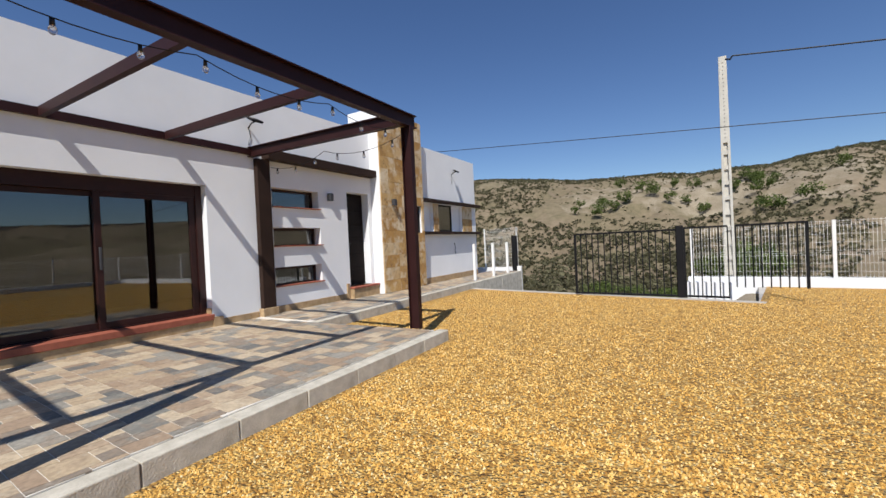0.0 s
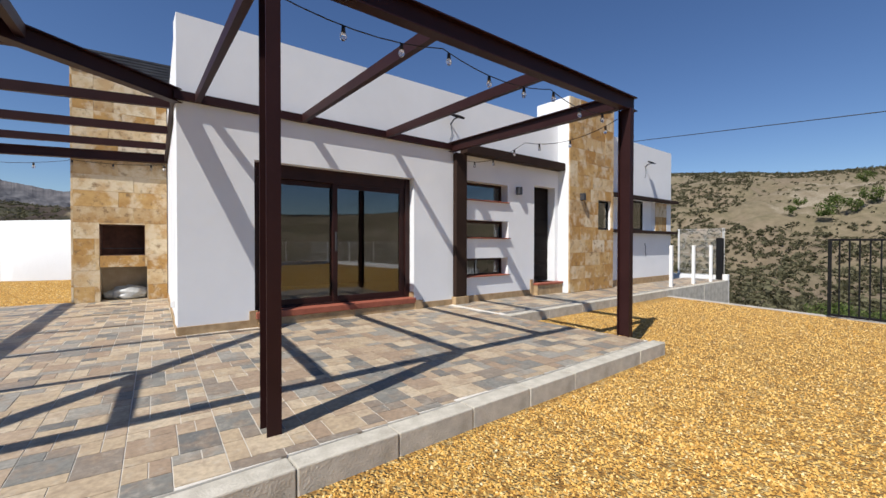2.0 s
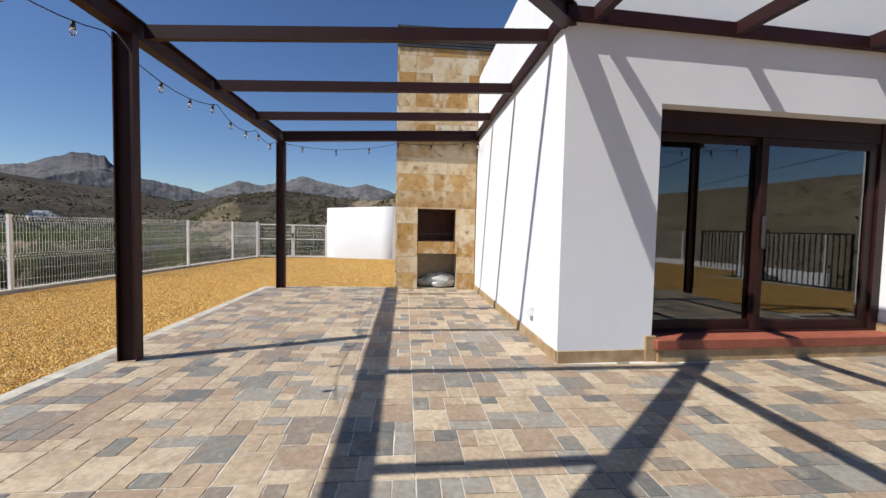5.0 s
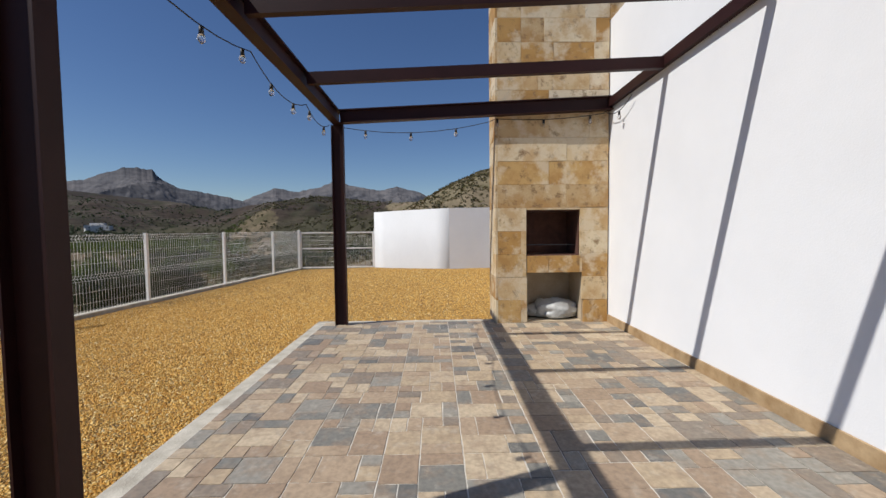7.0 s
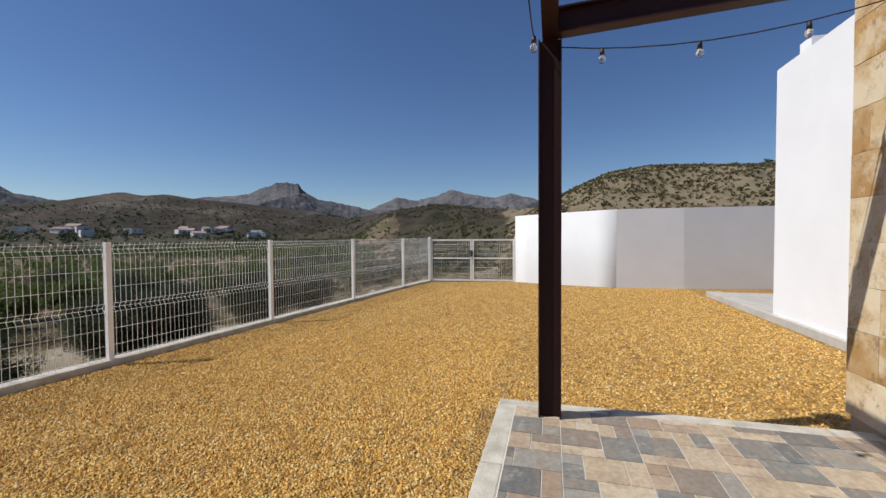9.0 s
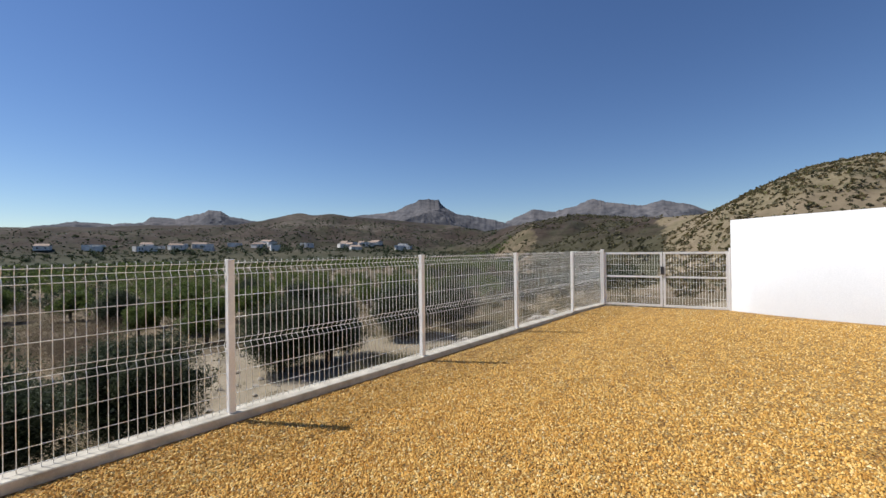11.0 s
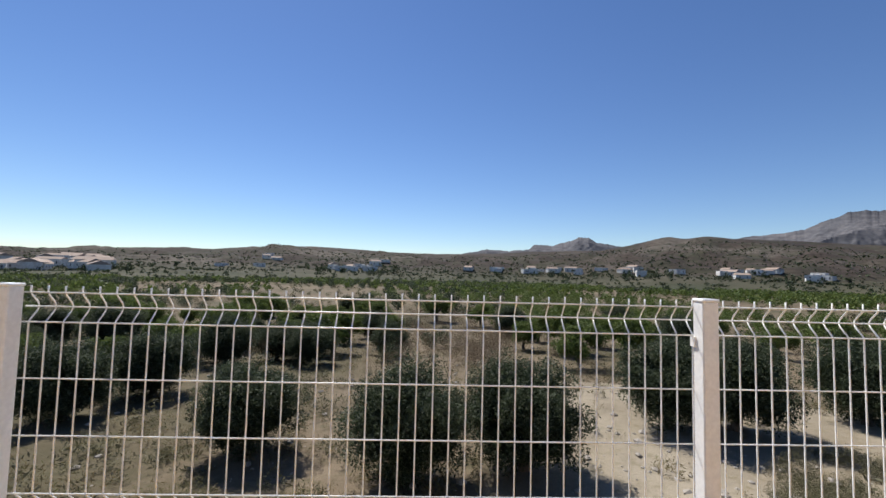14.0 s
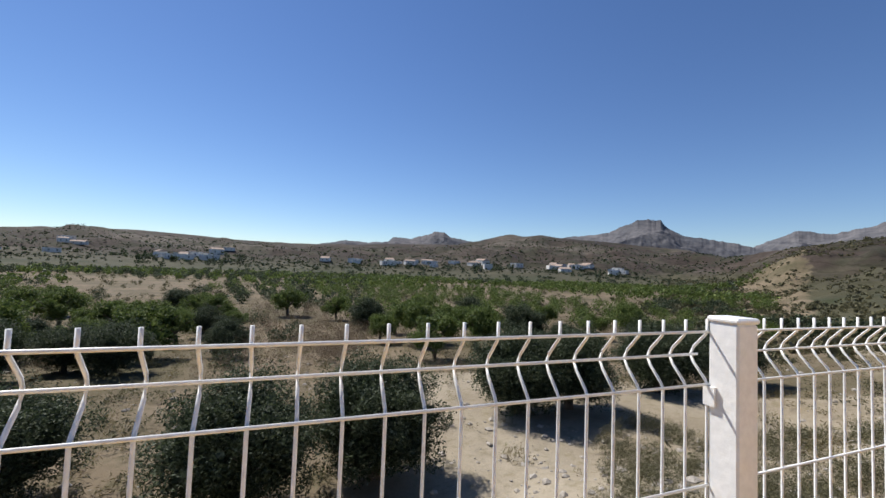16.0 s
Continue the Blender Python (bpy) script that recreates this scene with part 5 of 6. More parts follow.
g = thing("metal_gate", "white double gate of framed wire mesh, closed", "gate")
ga, gb = Vector((-20.85, -6.70, 0)), Vector((-21.05, -3.80, 0))
L = (gb - ga).length
g.matrix_world = Matrix.Translation((ga.x, ga.y, -0.10)) @ Matrix.Rotation(math.atan2(gb.y - ga.y, gb.x - ga.x) - math.pi / 2, 4, "Z")
gate_leaf(g, 0.09, L * 0.5 - 0.01)
gate_leaf(g, L * 0.5 + 0.01, L - 0.10)
for y in (0.04, L - 0.05):
    bm = bmesh.new()
    box(bm, -0.05, y - 0.045, -0.05, 0.05, y + 0.045, 1.50)
    bevelled(bm, 0.005)
    part("gate_post", bm, FENCE_WHITE, g)
bm = bmesh.new()
box(bm, 0.02, L * 0.5 - 0.05, 0.86, 0.045, L * 0.5 + 0.03, 1.06)
part("lock", bm, GREY_METAL, g)

# ---- round white wall ----
arc = [(-21.0, -3.86), (-20.62, -3.60), (-20.24, -3.20), (-19.97, -2.66), (-19.86, -2.13), (-19.75, -1.6), (-19.64, -1.06), (-19.75, 0.6), (-20.05, 2.6), (-20.4, 5.0), (-20.8, 8.5)]


arc[1:6] = [(0.25 * x + 0.75 * (-21.0 + 1.36 * k / 6), 0.25 * y + 0.75 * (-3.86 + 2.8 * k / 6)) for k, (x, y) in enumerate(arc[1:6], 1)]


def garden_wall(name, arc, mat, label, rounded, top):
    inner = []
    for i, p in enumerate(arc):
        a, b = arc[max(i - 1, 0)], arc[min(i + 1, len(arc) - 1)]
        w = Vector((b[0] - a[0], b[1] - a[1])).normalized()
        inner.append((p[0] - w.y * 0.22, p[1] + w.x * 0.22))
    bm = bmesh.new()
    o0 = [bm.verts.new((x, y, -0.5)) for x, y in arc]
    o1 = [bm.verts.new((x, y, top + 0.012 * i)) for i, (x, y) in enumerate(arc)]
    i0 = [bm.verts.new((x, y, -0.5)) for x, y in inner]
    i1 = [bm.verts.new((x, y, top + 0.012 * i)) for i, (x, y) in enumerate(inner)]
    for k in range(len(arc) - 1):
        for quad in ((o0[k], o0[k + 1], o1[k + 1], o1[k]), (i0[k], i0[k + 1], i1[k + 1], i1[k])):
            bm.faces.new(quad).smooth = rounded
        bm.faces.new((o1[k], o1[k + 1], i1[k + 1], i1[k]))
    for k in (0, -1):
        bm.faces.new((o0[k], o1[k], i1[k], i0[k]))
    return tagged(part(name, bm, mat), label, "wall", kind="structure")


garden_wall("wall_curved", arc[:7], SUN_TONED_WHITE, "curved white rendered garden wall", True, 2.04)
garden_wall("wall_west", arc[6:], WHITE, "straight white rendered garden wall", False, 2.11)
bm = bmesh.new()
box(bm, -18.4, 0.68, -0.3, -11.3, 0.95, 0.12)
bevelled(bm, 0.008)
tagged(part("platform_edge", bm, CONCRETE), "low concrete platform edge beside the house", "kerb", kind="structure")
bm = bmesh.new()
box(bm, -18.4, 0.95, -0.3, -11.3, 3.5, 0.10)
tagged(part("platform", bm, CONCRETE), "low concrete platform behind the chimney", "platform", kind="structure")

# ---- street side: sliding gate, low wall, fence, pole ----
gate = thing("sliding_gate", "black painted steel bar gate standing ajar", "gate")


def gate_point(x):
    return 10.02 - 0.055 * (x + 0.6)


def bar_run(parent, x0, x1, z0, z1, step=0.118, stiles=(True, True), foot_rail=True):
    for z, t in ((z1 - 0.035, 0.035), (z0, 0.035))[:2 if foot_rail else 1]:
        bm = bmesh.new()
        m = Matrix.Translation((x0, gate_point(x0), 0)) @ Matrix.Rotation(math.atan2(gate_point(x1) - gate_point(x0), x1 - x0), 4, "Z")
        box(bm, 0, -0.02, z, math.hypot(x1 - x0, gate_point(x1) - gate_point(x0)), 0.02, z + t, m)
        part("rail", bm, BLACK, parent)
    n = int(abs(x1 - x0) / step)
    bmb = bmesh.new()
    box(bmb, -0.010, -0.010, z0, 0.010, 0.010, z1 - 0.02)
    me = mesh_of(bmb, "bar", BLACK)
    bmb = bmesh.new()
    box(bmb, -0.022, -0.022, z0, 0.022, 0.022, z1)
    mf = mesh_of(bmb, "stile", BLACK)
    for k in range(n + 1):
        x = x0 + (x1 - x0) * k / n
        shared("bar", mf if (k == 0 and stiles[0]) or (k == n and stiles[1]) else me, parent, Matrix.Translation((x, gate_point(x) - 0.0, 0)))


bar_run(gate, -2.62, -0.62, 0.03, 1.365)
bar_run(gate, -0.50, 0.20, 0.03, 1.385, stiles=(True, False))
bar_run(gate, 0.318, 1.30, 0.24, 1.385, stiles=(False, True), foot_rail=False)
bm = bmesh.new()
box(bm, -0.63, gate_point(-0.6) - 0.05, -0.05, -0.51, gate_point(-0.6) + 0.05, 1.425)
bevelled(bm, 0.004)
part("gate_post", bm, BLACK, gate)
bm = bmesh.new()
box(bm, -6.34, 15.10, -2.2, -6.17, 15.25, 1.47)
bevelled(bm, 0.004)
tagged(part("gate_stop_post", bm, BLACK), "black steel post at the far side of the drive", "post")
bm = bmesh.new()
box(bm, -6.16, 15.12, -2.2, -6.02, 15.26, 0.33)
bevelled(bm, 0.006)
tagged(part("gate_pier", bm, FENCE_WHITE), "short white pier beside the black gate post", "post")

bm = bmesh.new()
prism(bm, [(-0.55, 12.35), (12.3, 11.6), (12.3, 11.8), (-0.53, 12.55)], -0.8, 0.20)
tagged(part("wall_street", bm, WHITE), "low white rendered boundary wall", "wall", kind="structure")
bm = bmesh.new()
prism(bm, [(0.62, 9.78), (0.82, 9.74), (1.0, 12.30), (0.80, 12.33)], -0.6, -0.004)
tagged(part("wall_ramp", bm, CONCRETE), "concrete side of the sunken drive", "wall", kind="structure")
bm = bmesh.new()
box(bm, -0.48, 10.2, -0.5, 0.27, 10.34, 0.30)
tagged(part("wall_gatepost", bm, WHITE), "low white wall end behind the gate bars", "wall", kind="structure")
for k in range(6):
    x = -0.45 + BAY * k * 0.985
    o = copy_thing(first_bay, Matrix())
    o.matrix_world = Matrix.Translation((x, 12.44 - 0.0584 * (x + 0.5), 0.20)) @ Matrix.Rotation(-0.0584, 4, "Z") @ Matrix.Diagonal((0.985, 1, 0.86, 1))
for k in range(8):
    o = copy_thing(first_bay, Matrix())
    o.matrix_world = Matrix.Translation((12.0, -9.0 + BAY * k, 0.20)) @ Matrix.Rotation(radians(90), 4, "Z") @ Matrix.Diagonal((1, -1, 0.86, 1))
bm = bmesh.new()
box(bm, 11.9, -10.7, -0.5, 12.1, 11.7, 0.20)
tagged(part("wall_east_boundary", bm, WHITE), "low white rendered boundary wall", "wall", kind="structure")

# rail at the end of the walkway
for x, y in ((-5.96, 11.49), (-6.02, 12.86), (-6.06, 14.05)):
    bm = bmesh.new()
    box(bm, x - 0.035, y - 0.035, 0.1, x + 0.035, y + 0.035, 1.24)
    bevelled(bm, 0.004)
    tagged(part("rail_post", bm, FENCE_WHITE), "white square steel post beside the walkway", "post", "walkway posts")
o = copy_thing(first_bay, Matrix())
o.matrix_world = Matrix.Translation((-7.62, 15.45, 0.26)) @ Matrix.Rotation(-0.03, 4, "Z") @ Matrix.Diagonal((0.52, 1, 1.10, 1))
o = copy_thing(first_bay, Matrix())
o.matrix_world = Matrix.Translation((-6.26, 15.40, 0.26)) @ Matrix.Diagonal((0.02, 1, 1.10, 1))
bm = bmesh.new()
box(bm, -8.4, 15.34, -2.2, -6.18, 15.52, 0.26)
tagged(part("wall_rail", bm, WHITE), "low white wall under the end fence", "wall", kind="structure")

# concrete pole with recessed steps, and the overhead wires
PX, PY = 0.45, 17.5
pole = thing("utility_pole", "tapering cast concrete utility pole with recessed steps", "utility pole", m=Matrix.Translation((PX, PY, -0.8)))
H = 7.85
bm = bmesh.new()
for sgn in (-1, 1):
    v = [bm.verts.new((sgn * (0.125 * (1 - t) + 0.075 * t) + dx, dy * (1 - 0.3 * t), H * t)) for t in (0, 1) for dx, dy in ((-0.035, -0.13), (0.035, -0.13), (0.035, 0.13), (-0.035, 0.13))]
    for f in ((0, 1, 2, 3), (7, 6, 5, 4), (0, 4, 5, 1), (1, 5, 6, 2), (2, 6, 7, 3), (3, 7, 4, 0)):
        bm.faces.new([v[i] for i in f])
z = 0.25
box(bm, -0.10, -0.07, 0, 0.10, 0.07, 0.25)
box(bm, -0.075, -0.03, 0.25, 0.075, 0.03, 5.0)
while z < 4.9:
    w = 0.125 - 0.05 * z / H
    box(bm, -w, -0.09, z + 0.36, w, 0.09, z + 0.50)
    z += 0.50
box(bm, -0.085, -0.10, 5.0, 0.085, 0.10, H)
part("shaft", bm, POLE, pole)
# no holes are cut: small dark blocks on the face stand for their shade
bm = bmesh.new()
for k in range(20):
    box(bm, -0.012, -0.106, 5.15 + k * 0.13, 0.012, -0.1005, 5.18 + k * 0.13)
part("bolt_hole_shade", bm, GREY_METAL, pole)
bm = bmesh.new()
tube(bm, [(0.08, -0.08, H - 0.12), (0.22, -0.10, H - 0.16), (0.26, -0.10, H - 0.08)], 0.03, 6)
part("insulator", bm, BLACK, pole)


def overhead(name, a, b, sag, r=0.014):
    a, b = Vector(a), Vector(b)
    bm = bmesh.new()
    tube(bm, [a.lerp(b, i / 16) - Vector((0, 0, sag * 4 * (i / 16) * (1 - i / 16))) for i in range(17)], r, 6)
    tagged(part(name, bm, CABLE), "black overhead cable against the sky", "cable", "overhead cables")


overhead("overhead_cable", (PX + 0.26, PY - 0.1, H - 0.86), (20.0, 17.4, 4.6), 0.2, 0.022)
overhead("overhead_cable", (-12.0, 17.4, 5.83), (24.0, 17.4, 2.75), 0.05, 0.014)

# ---- vegetation ----
def leaf_cards(centres, size, slim, seed, droop=0.0):
    """Small four-cornered leaves, turned every way."""
    r = np.random.default_rng(seed)
    n = len(centres)
    a = r.normal(size=(n, 3))
    a[:, 2] -= droop
    a /= np.linalg.norm(a, axis=1)[:, None]
    b = np.cross(a, r.normal(size=(n, 3)))
    b /= np.linalg.norm(b, axis=1)[:, None]
    s = (size * r.uniform(0.6, 1.3, n))[:, None]
    v = np.stack([centres - a * s, centres + b * s * slim, centres + a * s, centres - b * s * slim], 1).reshape(-1, 3)
    f = np.arange(4 * n).reshape(-1, 4)
    return v, f


def crown_points(count, clumps, radius, height, base, seed, spread=0.30):
    """Points in uneven clumps, denser at the outside, with gaps."""
    r = np.random.default_rng(seed)
    d = r.normal(size=(clumps, 3))
    d /= np.linalg.norm(d, axis=1)[:, None]
    k = r.uniform(0.55, 1.0, clumps)[:, None]
    c = d * k * np.array([radius, radius, height / 2]) * 0.86
    c[:, 2] += base + height / 2
    which = r.integers(0, clumps, count)
    off = r.normal(size=(count, 3))
    off /= np.linalg.norm(off, axis=1)[:, None]
    off *= (r.uniform(0.25, 1.0, count) ** 0.5)[:, None]
    p = c[which] + off * radius * spread * r.uniform(0.6, 1.2, clumps)[which][:, None]
    p[:, 2] = np.maximum(p[:, 2], base * 0.5 + 0.02)
    return p


def make_tree(kind, seed):
    r = random.Random(seed)
    if kind == "olive":
        radius, height, base, count, clumps, leaf, slim, mat = 1.45, 2.70, 0.02, 44000, 96, 0.034, 0.40, OLIVE_LEAF
    else:
        radius, height, base, count, clumps, leaf, slim, mat = 1.60, 2.45, 0.38, 8000, 26, 0.060, 0.42, ALMOND_LEAF
    t = thing(kind + "_tree", "", "tree")
    bm = bmesh.new()
    foot = Vector((0, 0, -0.3))
    fork = Vector((r.uniform(-0.1, 0.1), r.uniform(-0.1, 0.1), base + 0.45))
    tube(bm, [foot, foot.lerp(fork, 0.5) + Vector((0.04, 0.03, 0)), fork], [0.17, 0.13, 0.10], 7)
    for k in range(6):
        a = k * math.tau / 6 + r.uniform(-0.4, 0.4)
        tip = fork + Vector((math.cos(a) * radius * 0.62, math.sin(a) * radius * 0.62, r.uniform(0.5, 1.4)))
        tube(bm, [fork, fork.lerp(tip, 0.5) + Vector((0, 0, 0.16)), tip], [0.07, 0.045, 0.015], 5)
    part("trunk", bm, BARK, t)
    p = crown_points(count, clumps, radius, height, base, seed)
    v, f = leaf_cards(p, leaf, slim, seed + 1)
    heart = Vector((0, 0, base + height * 0.5))
    inner = np.array(heart) + (p[:len(p) // 9] - np.array(heart)) * 0.74
    v2, f2 = leaf_cards(inner, leaf * 2.6, 0.6, seed + 2)
    v, f = np.concatenate([v, v2]), np.concatenate([f, f2 + len(v)])
    shared("crown", from_arrays("crown", v, f, mat), t)
    return t


def stand(t, x, y, scale, turn, label):
    z = float(ground_height(np.array([x]), np.array([y]))[0])
    t.matrix_world = Matrix.Translation((x, y, z)) @ Matrix.Rotation(turn, 4, "Z") @ Matrix.Diagonal((scale * 1.14, scale * 1.14, scale, 1))
    return tagged(t, label, "tree", "trees below the fence")


EYE_AT = (-10.32, -6.84)
OLIVES = [(175.5, 9.4, 1.0), (159.5, 10.4, 1.02), (196.4, 12.0, 0.92), (141.8, 15.0, 1.08), (135.3, 16.2, 1.12), (125, 21, 1.2), (118.5, 25, 1.15), (214, 18, 1.0), (206.5, 20, 1.0), (178.5, 29, 0.9), (221, 22, 1.1), (189, 26, 1.0), (199, 27, 1.1)]
# green trees standing singly on the fallow ground
SINGLES = [(152.5, 26), (147, 31), (155, 33), (141, 34), (150.5, 38), (158, 40), (144, 42), (136, 36), (132, 42), (138.5, 46), (128, 48), (148, 48), (154.5, 50), (184, 36), (192, 33), (196, 40), (201, 36), (205, 33), (187, 44), (210, 38), (194, 50), (180, 50), (200, 48), (217, 34), (190, 58), (206, 46), (213, 48), (184, 62), (197, 60), (172, 56), (186, 30), (193, 28), (203, 29), (211, 27), (218, 27), (181, 40), (189, 38), (199, 33), (208, 42), (215, 41), (192, 44), (178, 44), (203, 54), (187, 52), (182, 56), (194, 62), (210, 56), (162, 44), (166, 52), (160, 34)]
protos = {}
SINGLES = [(b, d, 1.0 + 0.3 * math.sin(7.0 * k)) for k, (b, d) in enumerate(SINGLES)]
for i, (bearing, dist, scale) in enumerate(OLIVES + SINGLES):
    kind = "olive" if i < len(OLIVES) or i % 4 == 0 else "almond"
    key = (kind, i % 3)
    x, y = EYE_AT[0] - dist * math.sin(radians(bearing)), EYE_AT[1] + dist * math.cos(radians(bearing))
    label = "bushy grey-green olive tree on the dusty slope" if kind == "olive" else "fresh green almond tree on the dusty slope"
    if key not in protos:
        protos[key] = make_tree(kind, 40 + i)
        stand(protos[key], x, y, scale, i * 1.3, label)
    else:
        stand(copy_thing(protos[key], Matrix()), x, y, scale, i * 1.3, label)


def scatter(name, spots, sizes, maker, mat, label, category, squash=1.0, sink=0.1):
    """Many plants in one mesh: maker gives some forms as (verts, faces)."""
    forms = [maker(k) for k in range(4)]
    r = np.random.default_rng(len(spots))
    z = ground_height(spots[:, 0], spots[:, 1])
    verts, faces, base = [], [], 0
    for k, (v, f) in enumerate(forms):
        idx = np.arange(k, len(spots), 4)
        turn = r.uniform(0, math.tau, len(idx))
        c, s = np.cos(turn)[:, None], np.sin(turn)[:, None]
        sz = sizes[idx][:, None]
        w = r.uniform(0.8, 1.25, len(idx))[:, None]
        vx = (v[None, :, 0] * c - v[None, :, 1] * s) * sz * w + spots[idx, 0][:, None]
        vy = (v[None, :, 0] * s + v[None, :, 1] * c) * sz + spots[idx, 1][:, None]
        vz = v[None, :, 2] * sz * squash + (z[idx] - sink * sizes[idx])[:, None]
        verts.append(np.stack([vx, vy, vz], 2).reshape(-1, 3))
        faces.append((f[None] + base + len(v) * np.arange(len(idx))[:, None, None]).reshape(-1, f.shape[1]))
        base += len(v) * len(idx)
    return tagged(new(name, from_arrays(name, np.concatenate(verts), np.concatenate(faces), mat)), label, category, kind="stuff")


def leafy_form(count, leaf, clumps=9, height=1.5, base=0.35, slim=0.5):
    def make(k):
        p = crown_points(count, clumps, 1.0, height, base, 300 + k, 0.42)
        return leaf_cards(p, leaf, slim, 500 + k)
    return make


def polar(count, b0, b1, r0, r1, power=1.0):
    b = np.radians(rng.uniform(b0, b1, count))
    r = r0 + (r1 - r0) * rng.random(count) ** power
    return np.stack([CENTRE[0] - r * np.sin(b), CENTRE[1] + r * np.cos(b)], 1)


def outside(p, least):
    return p[plot_distance(p[:, 0], p[:, 1]) > least]


def off_track(p):
    """Keep most plants off the bare sandy track on the slope."""
    b = np.degrees(np.arctan2(-(p[:, 0] - CENTRE[0]), p[:, 1] - CENTRE[1])) % 360
    r = np.hypot(p[:, 0] - CENTRE[0], p[:, 1] - CENTRE[1])
    return p[~((b > 120) & (b < 152) & (r < 27) & (rng.random(len(p)) > 0.15))]


# orchard rows on the valley floor
gx, gy = np.meshgrid(np.arange(-320, 260, 5.2), np.arange(-330, -20, 5.2))
rows = np.stack([gx.ravel() + rng.normal(0, 0.6, gx.size), gy.ravel() + rng.normal(0, 0.6, gx.size)], 1)
patch = fractal(rows[:, 0] / 45, rows[:, 1] / 45, 4)
dist = np.hypot(rows[:, 0] - CENTRE[0], rows[:, 1] - CENTRE[1])
bearing = np.degrees(np.arctan2(-(rows[:, 0] - CENTRE[0]), rows[:, 1] - CENTRE[1])) % 360
planted = (bearing > 114) & (bearing < 161) & (patch > -0.22) & (dist > 52)
mixed_field = (bearing >= 161) & (bearing < 226) & (patch > 0.02 - 0.0012 * dist) & (dist > 62)
chance = rng.random(len(rows))
green, grey = rows[(planted & (chance < 0.92)) | (mixed_field & (chance < 0.5))], rows[mixed_field & (chance >= 0.5)]
reach = lambda p: np.hypot(p[:, 0] - CENTRE[0], p[:, 1] - CENTRE[1])
near_rows, far_rows = green[reach(green) < 115], green[(reach(green) >= 115) & (reach(green) < 270)]
scatter("orchard_trees", near_rows, rng.uniform(1.2, 1.8, len(near_rows)), leafy_form(560, 0.08, 16, 1.35, 0.40), ALMOND_LEAF, "green almond orchard filling the valley floor", "orchard")
scatter("far_orchard", far_rows, rng.uniform(1.3, 2.1, len(far_rows)), leafy_form(56, 0.24, 9, 1.2, 0.25), ALMOND_LEAF, "distant green orchard rows on the valley floor", "orchard")
grey = grey[reach(grey) < 270]
scatter("olive_rows", grey, rng.uniform(1.2, 2.0, len(grey)), leafy_form(150, 0.15, 12, 1.25, 0.15), OLIVE_LEAF, "grey-green olive trees scattered over the fallow fields", "trees")
# hedges along the edges of the far fields
hedge = np.concatenate([polar(150, 116, 224, r, r + 7) for r in (216, 238, 262, 290, 322, 358, 400)])
scatter("hedgerow", hedge, rng.uniform(0.9, 2.4, len(hedge)), leafy_form(34, 0.30, 8, 1.0, 0.05), OLIVE_LEAF, "dark hedges and trees between the far fields", "bushes")

# dark thickets along the near valley
p = outside(np.concatenate([polar(70, 164, 224, 30, 100, 0.8), polar(26, 114, 164, 40, 100, 0.8)]), 12.0)
scatter("thicket", p, rng.uniform(0.6, 1.4, len(p)), leafy_form(900, 0.060, 18, 1.2, 0.1), OLIVE_LEAF, "grey-green thicket and olive bushes below the fence", "bushes")
# dry grass and low scrub on the bank
p = off_track(outside(polar(3600, 98, 224, 9, 75, 0.9), 2.6))
scatter("dry_scrub", p, rng.uniform(0.16, 0.5, len(p)), leafy_form(80, 0.13, 9, 0.9, 0.0, 0.16), DRY_GRASS, "tufts of dry grass and scrub on the bank", "scrub")
p = off_track(outside(polar(2600, 100, 224, 11, 95, 0.9), 3.6))
scatter("grey_scrub", p, rng.uniform(0.25, 0.7, len(p)), leafy_form(95, 0.12, 10, 0.9, 0.0, 0.26), SCRUB_LEAF, "low grey-green scrub on the bank", "scrub")
fan = np.radians(rng.uniform(102, 131, 120))
out = rng.uniform(5.0, 15, 120)
p = outside(np.stack([-10.6 - out * np.sin(fan), -7.4 + out * np.cos(fan)], 1), 2.2)
scatter("bank_scrub", p, rng.uniform(0.22, 0.55, len(p)), leafy_form(1300, 0.060, 12, 1.0, 0.0, 0.16), SCRUB_LEAF, "wiry grey-green bushes on the sandy bank", "scrub")

fan = np.radians(rng.uniform(190, 232, 150))
out = rng.uniform(3.6, 10, 150)
p = outside(np.stack([-10.3 - out * np.sin(fan), -7.2 + out * np.cos(fan)], 1), 2.0)
scatter("bank_grass", p, rng.uniform(0.18, 0.50, len(p)), leafy_form(700, 0.060, 12, 0.8, 0.0, 0.12), BANK_GRASS, "yellow-green grass tufts on the bank below the fence", "grass")

p = polar(700, 112, 224, 70, 230, 0.9)
scatter("valley_bushes", p, rng.uniform(0.5, 1.2, len(p)), leafy_form(60, 0.19, 8, 1.1, 0.05), SCRUB_LEAF, "grey-green bushes dotted over the fallow fields", "bushes")
p = np.concatenate([polar(60, 98, 118, 66, 78), polar(30, 116, 126, 84, 120)])
scatter("track_hedge", p, rng.uniform(0.9, 1.9, len(p)), leafy_form(300, 0.12, 12, 1.1, 0.05), OLIVE_LEAF, "green bushes lining the sandy track", "bushes")
# leafless brown shrubs among the trees
p = outside(np.concatenate([polar(150, 157, 174, 26, 75), polar(170, 120, 224, 22, 110, 0.9)]), 11.0)
scatter("dry_shrub", p, rng.uniform(0.5, 1.3, len(p)), leafy_form(420, 0.10, 12, 1.3, 0.1, 0.07), DRY_TWIG, "leafless brown shrubs on the fallow ground", "bushes")

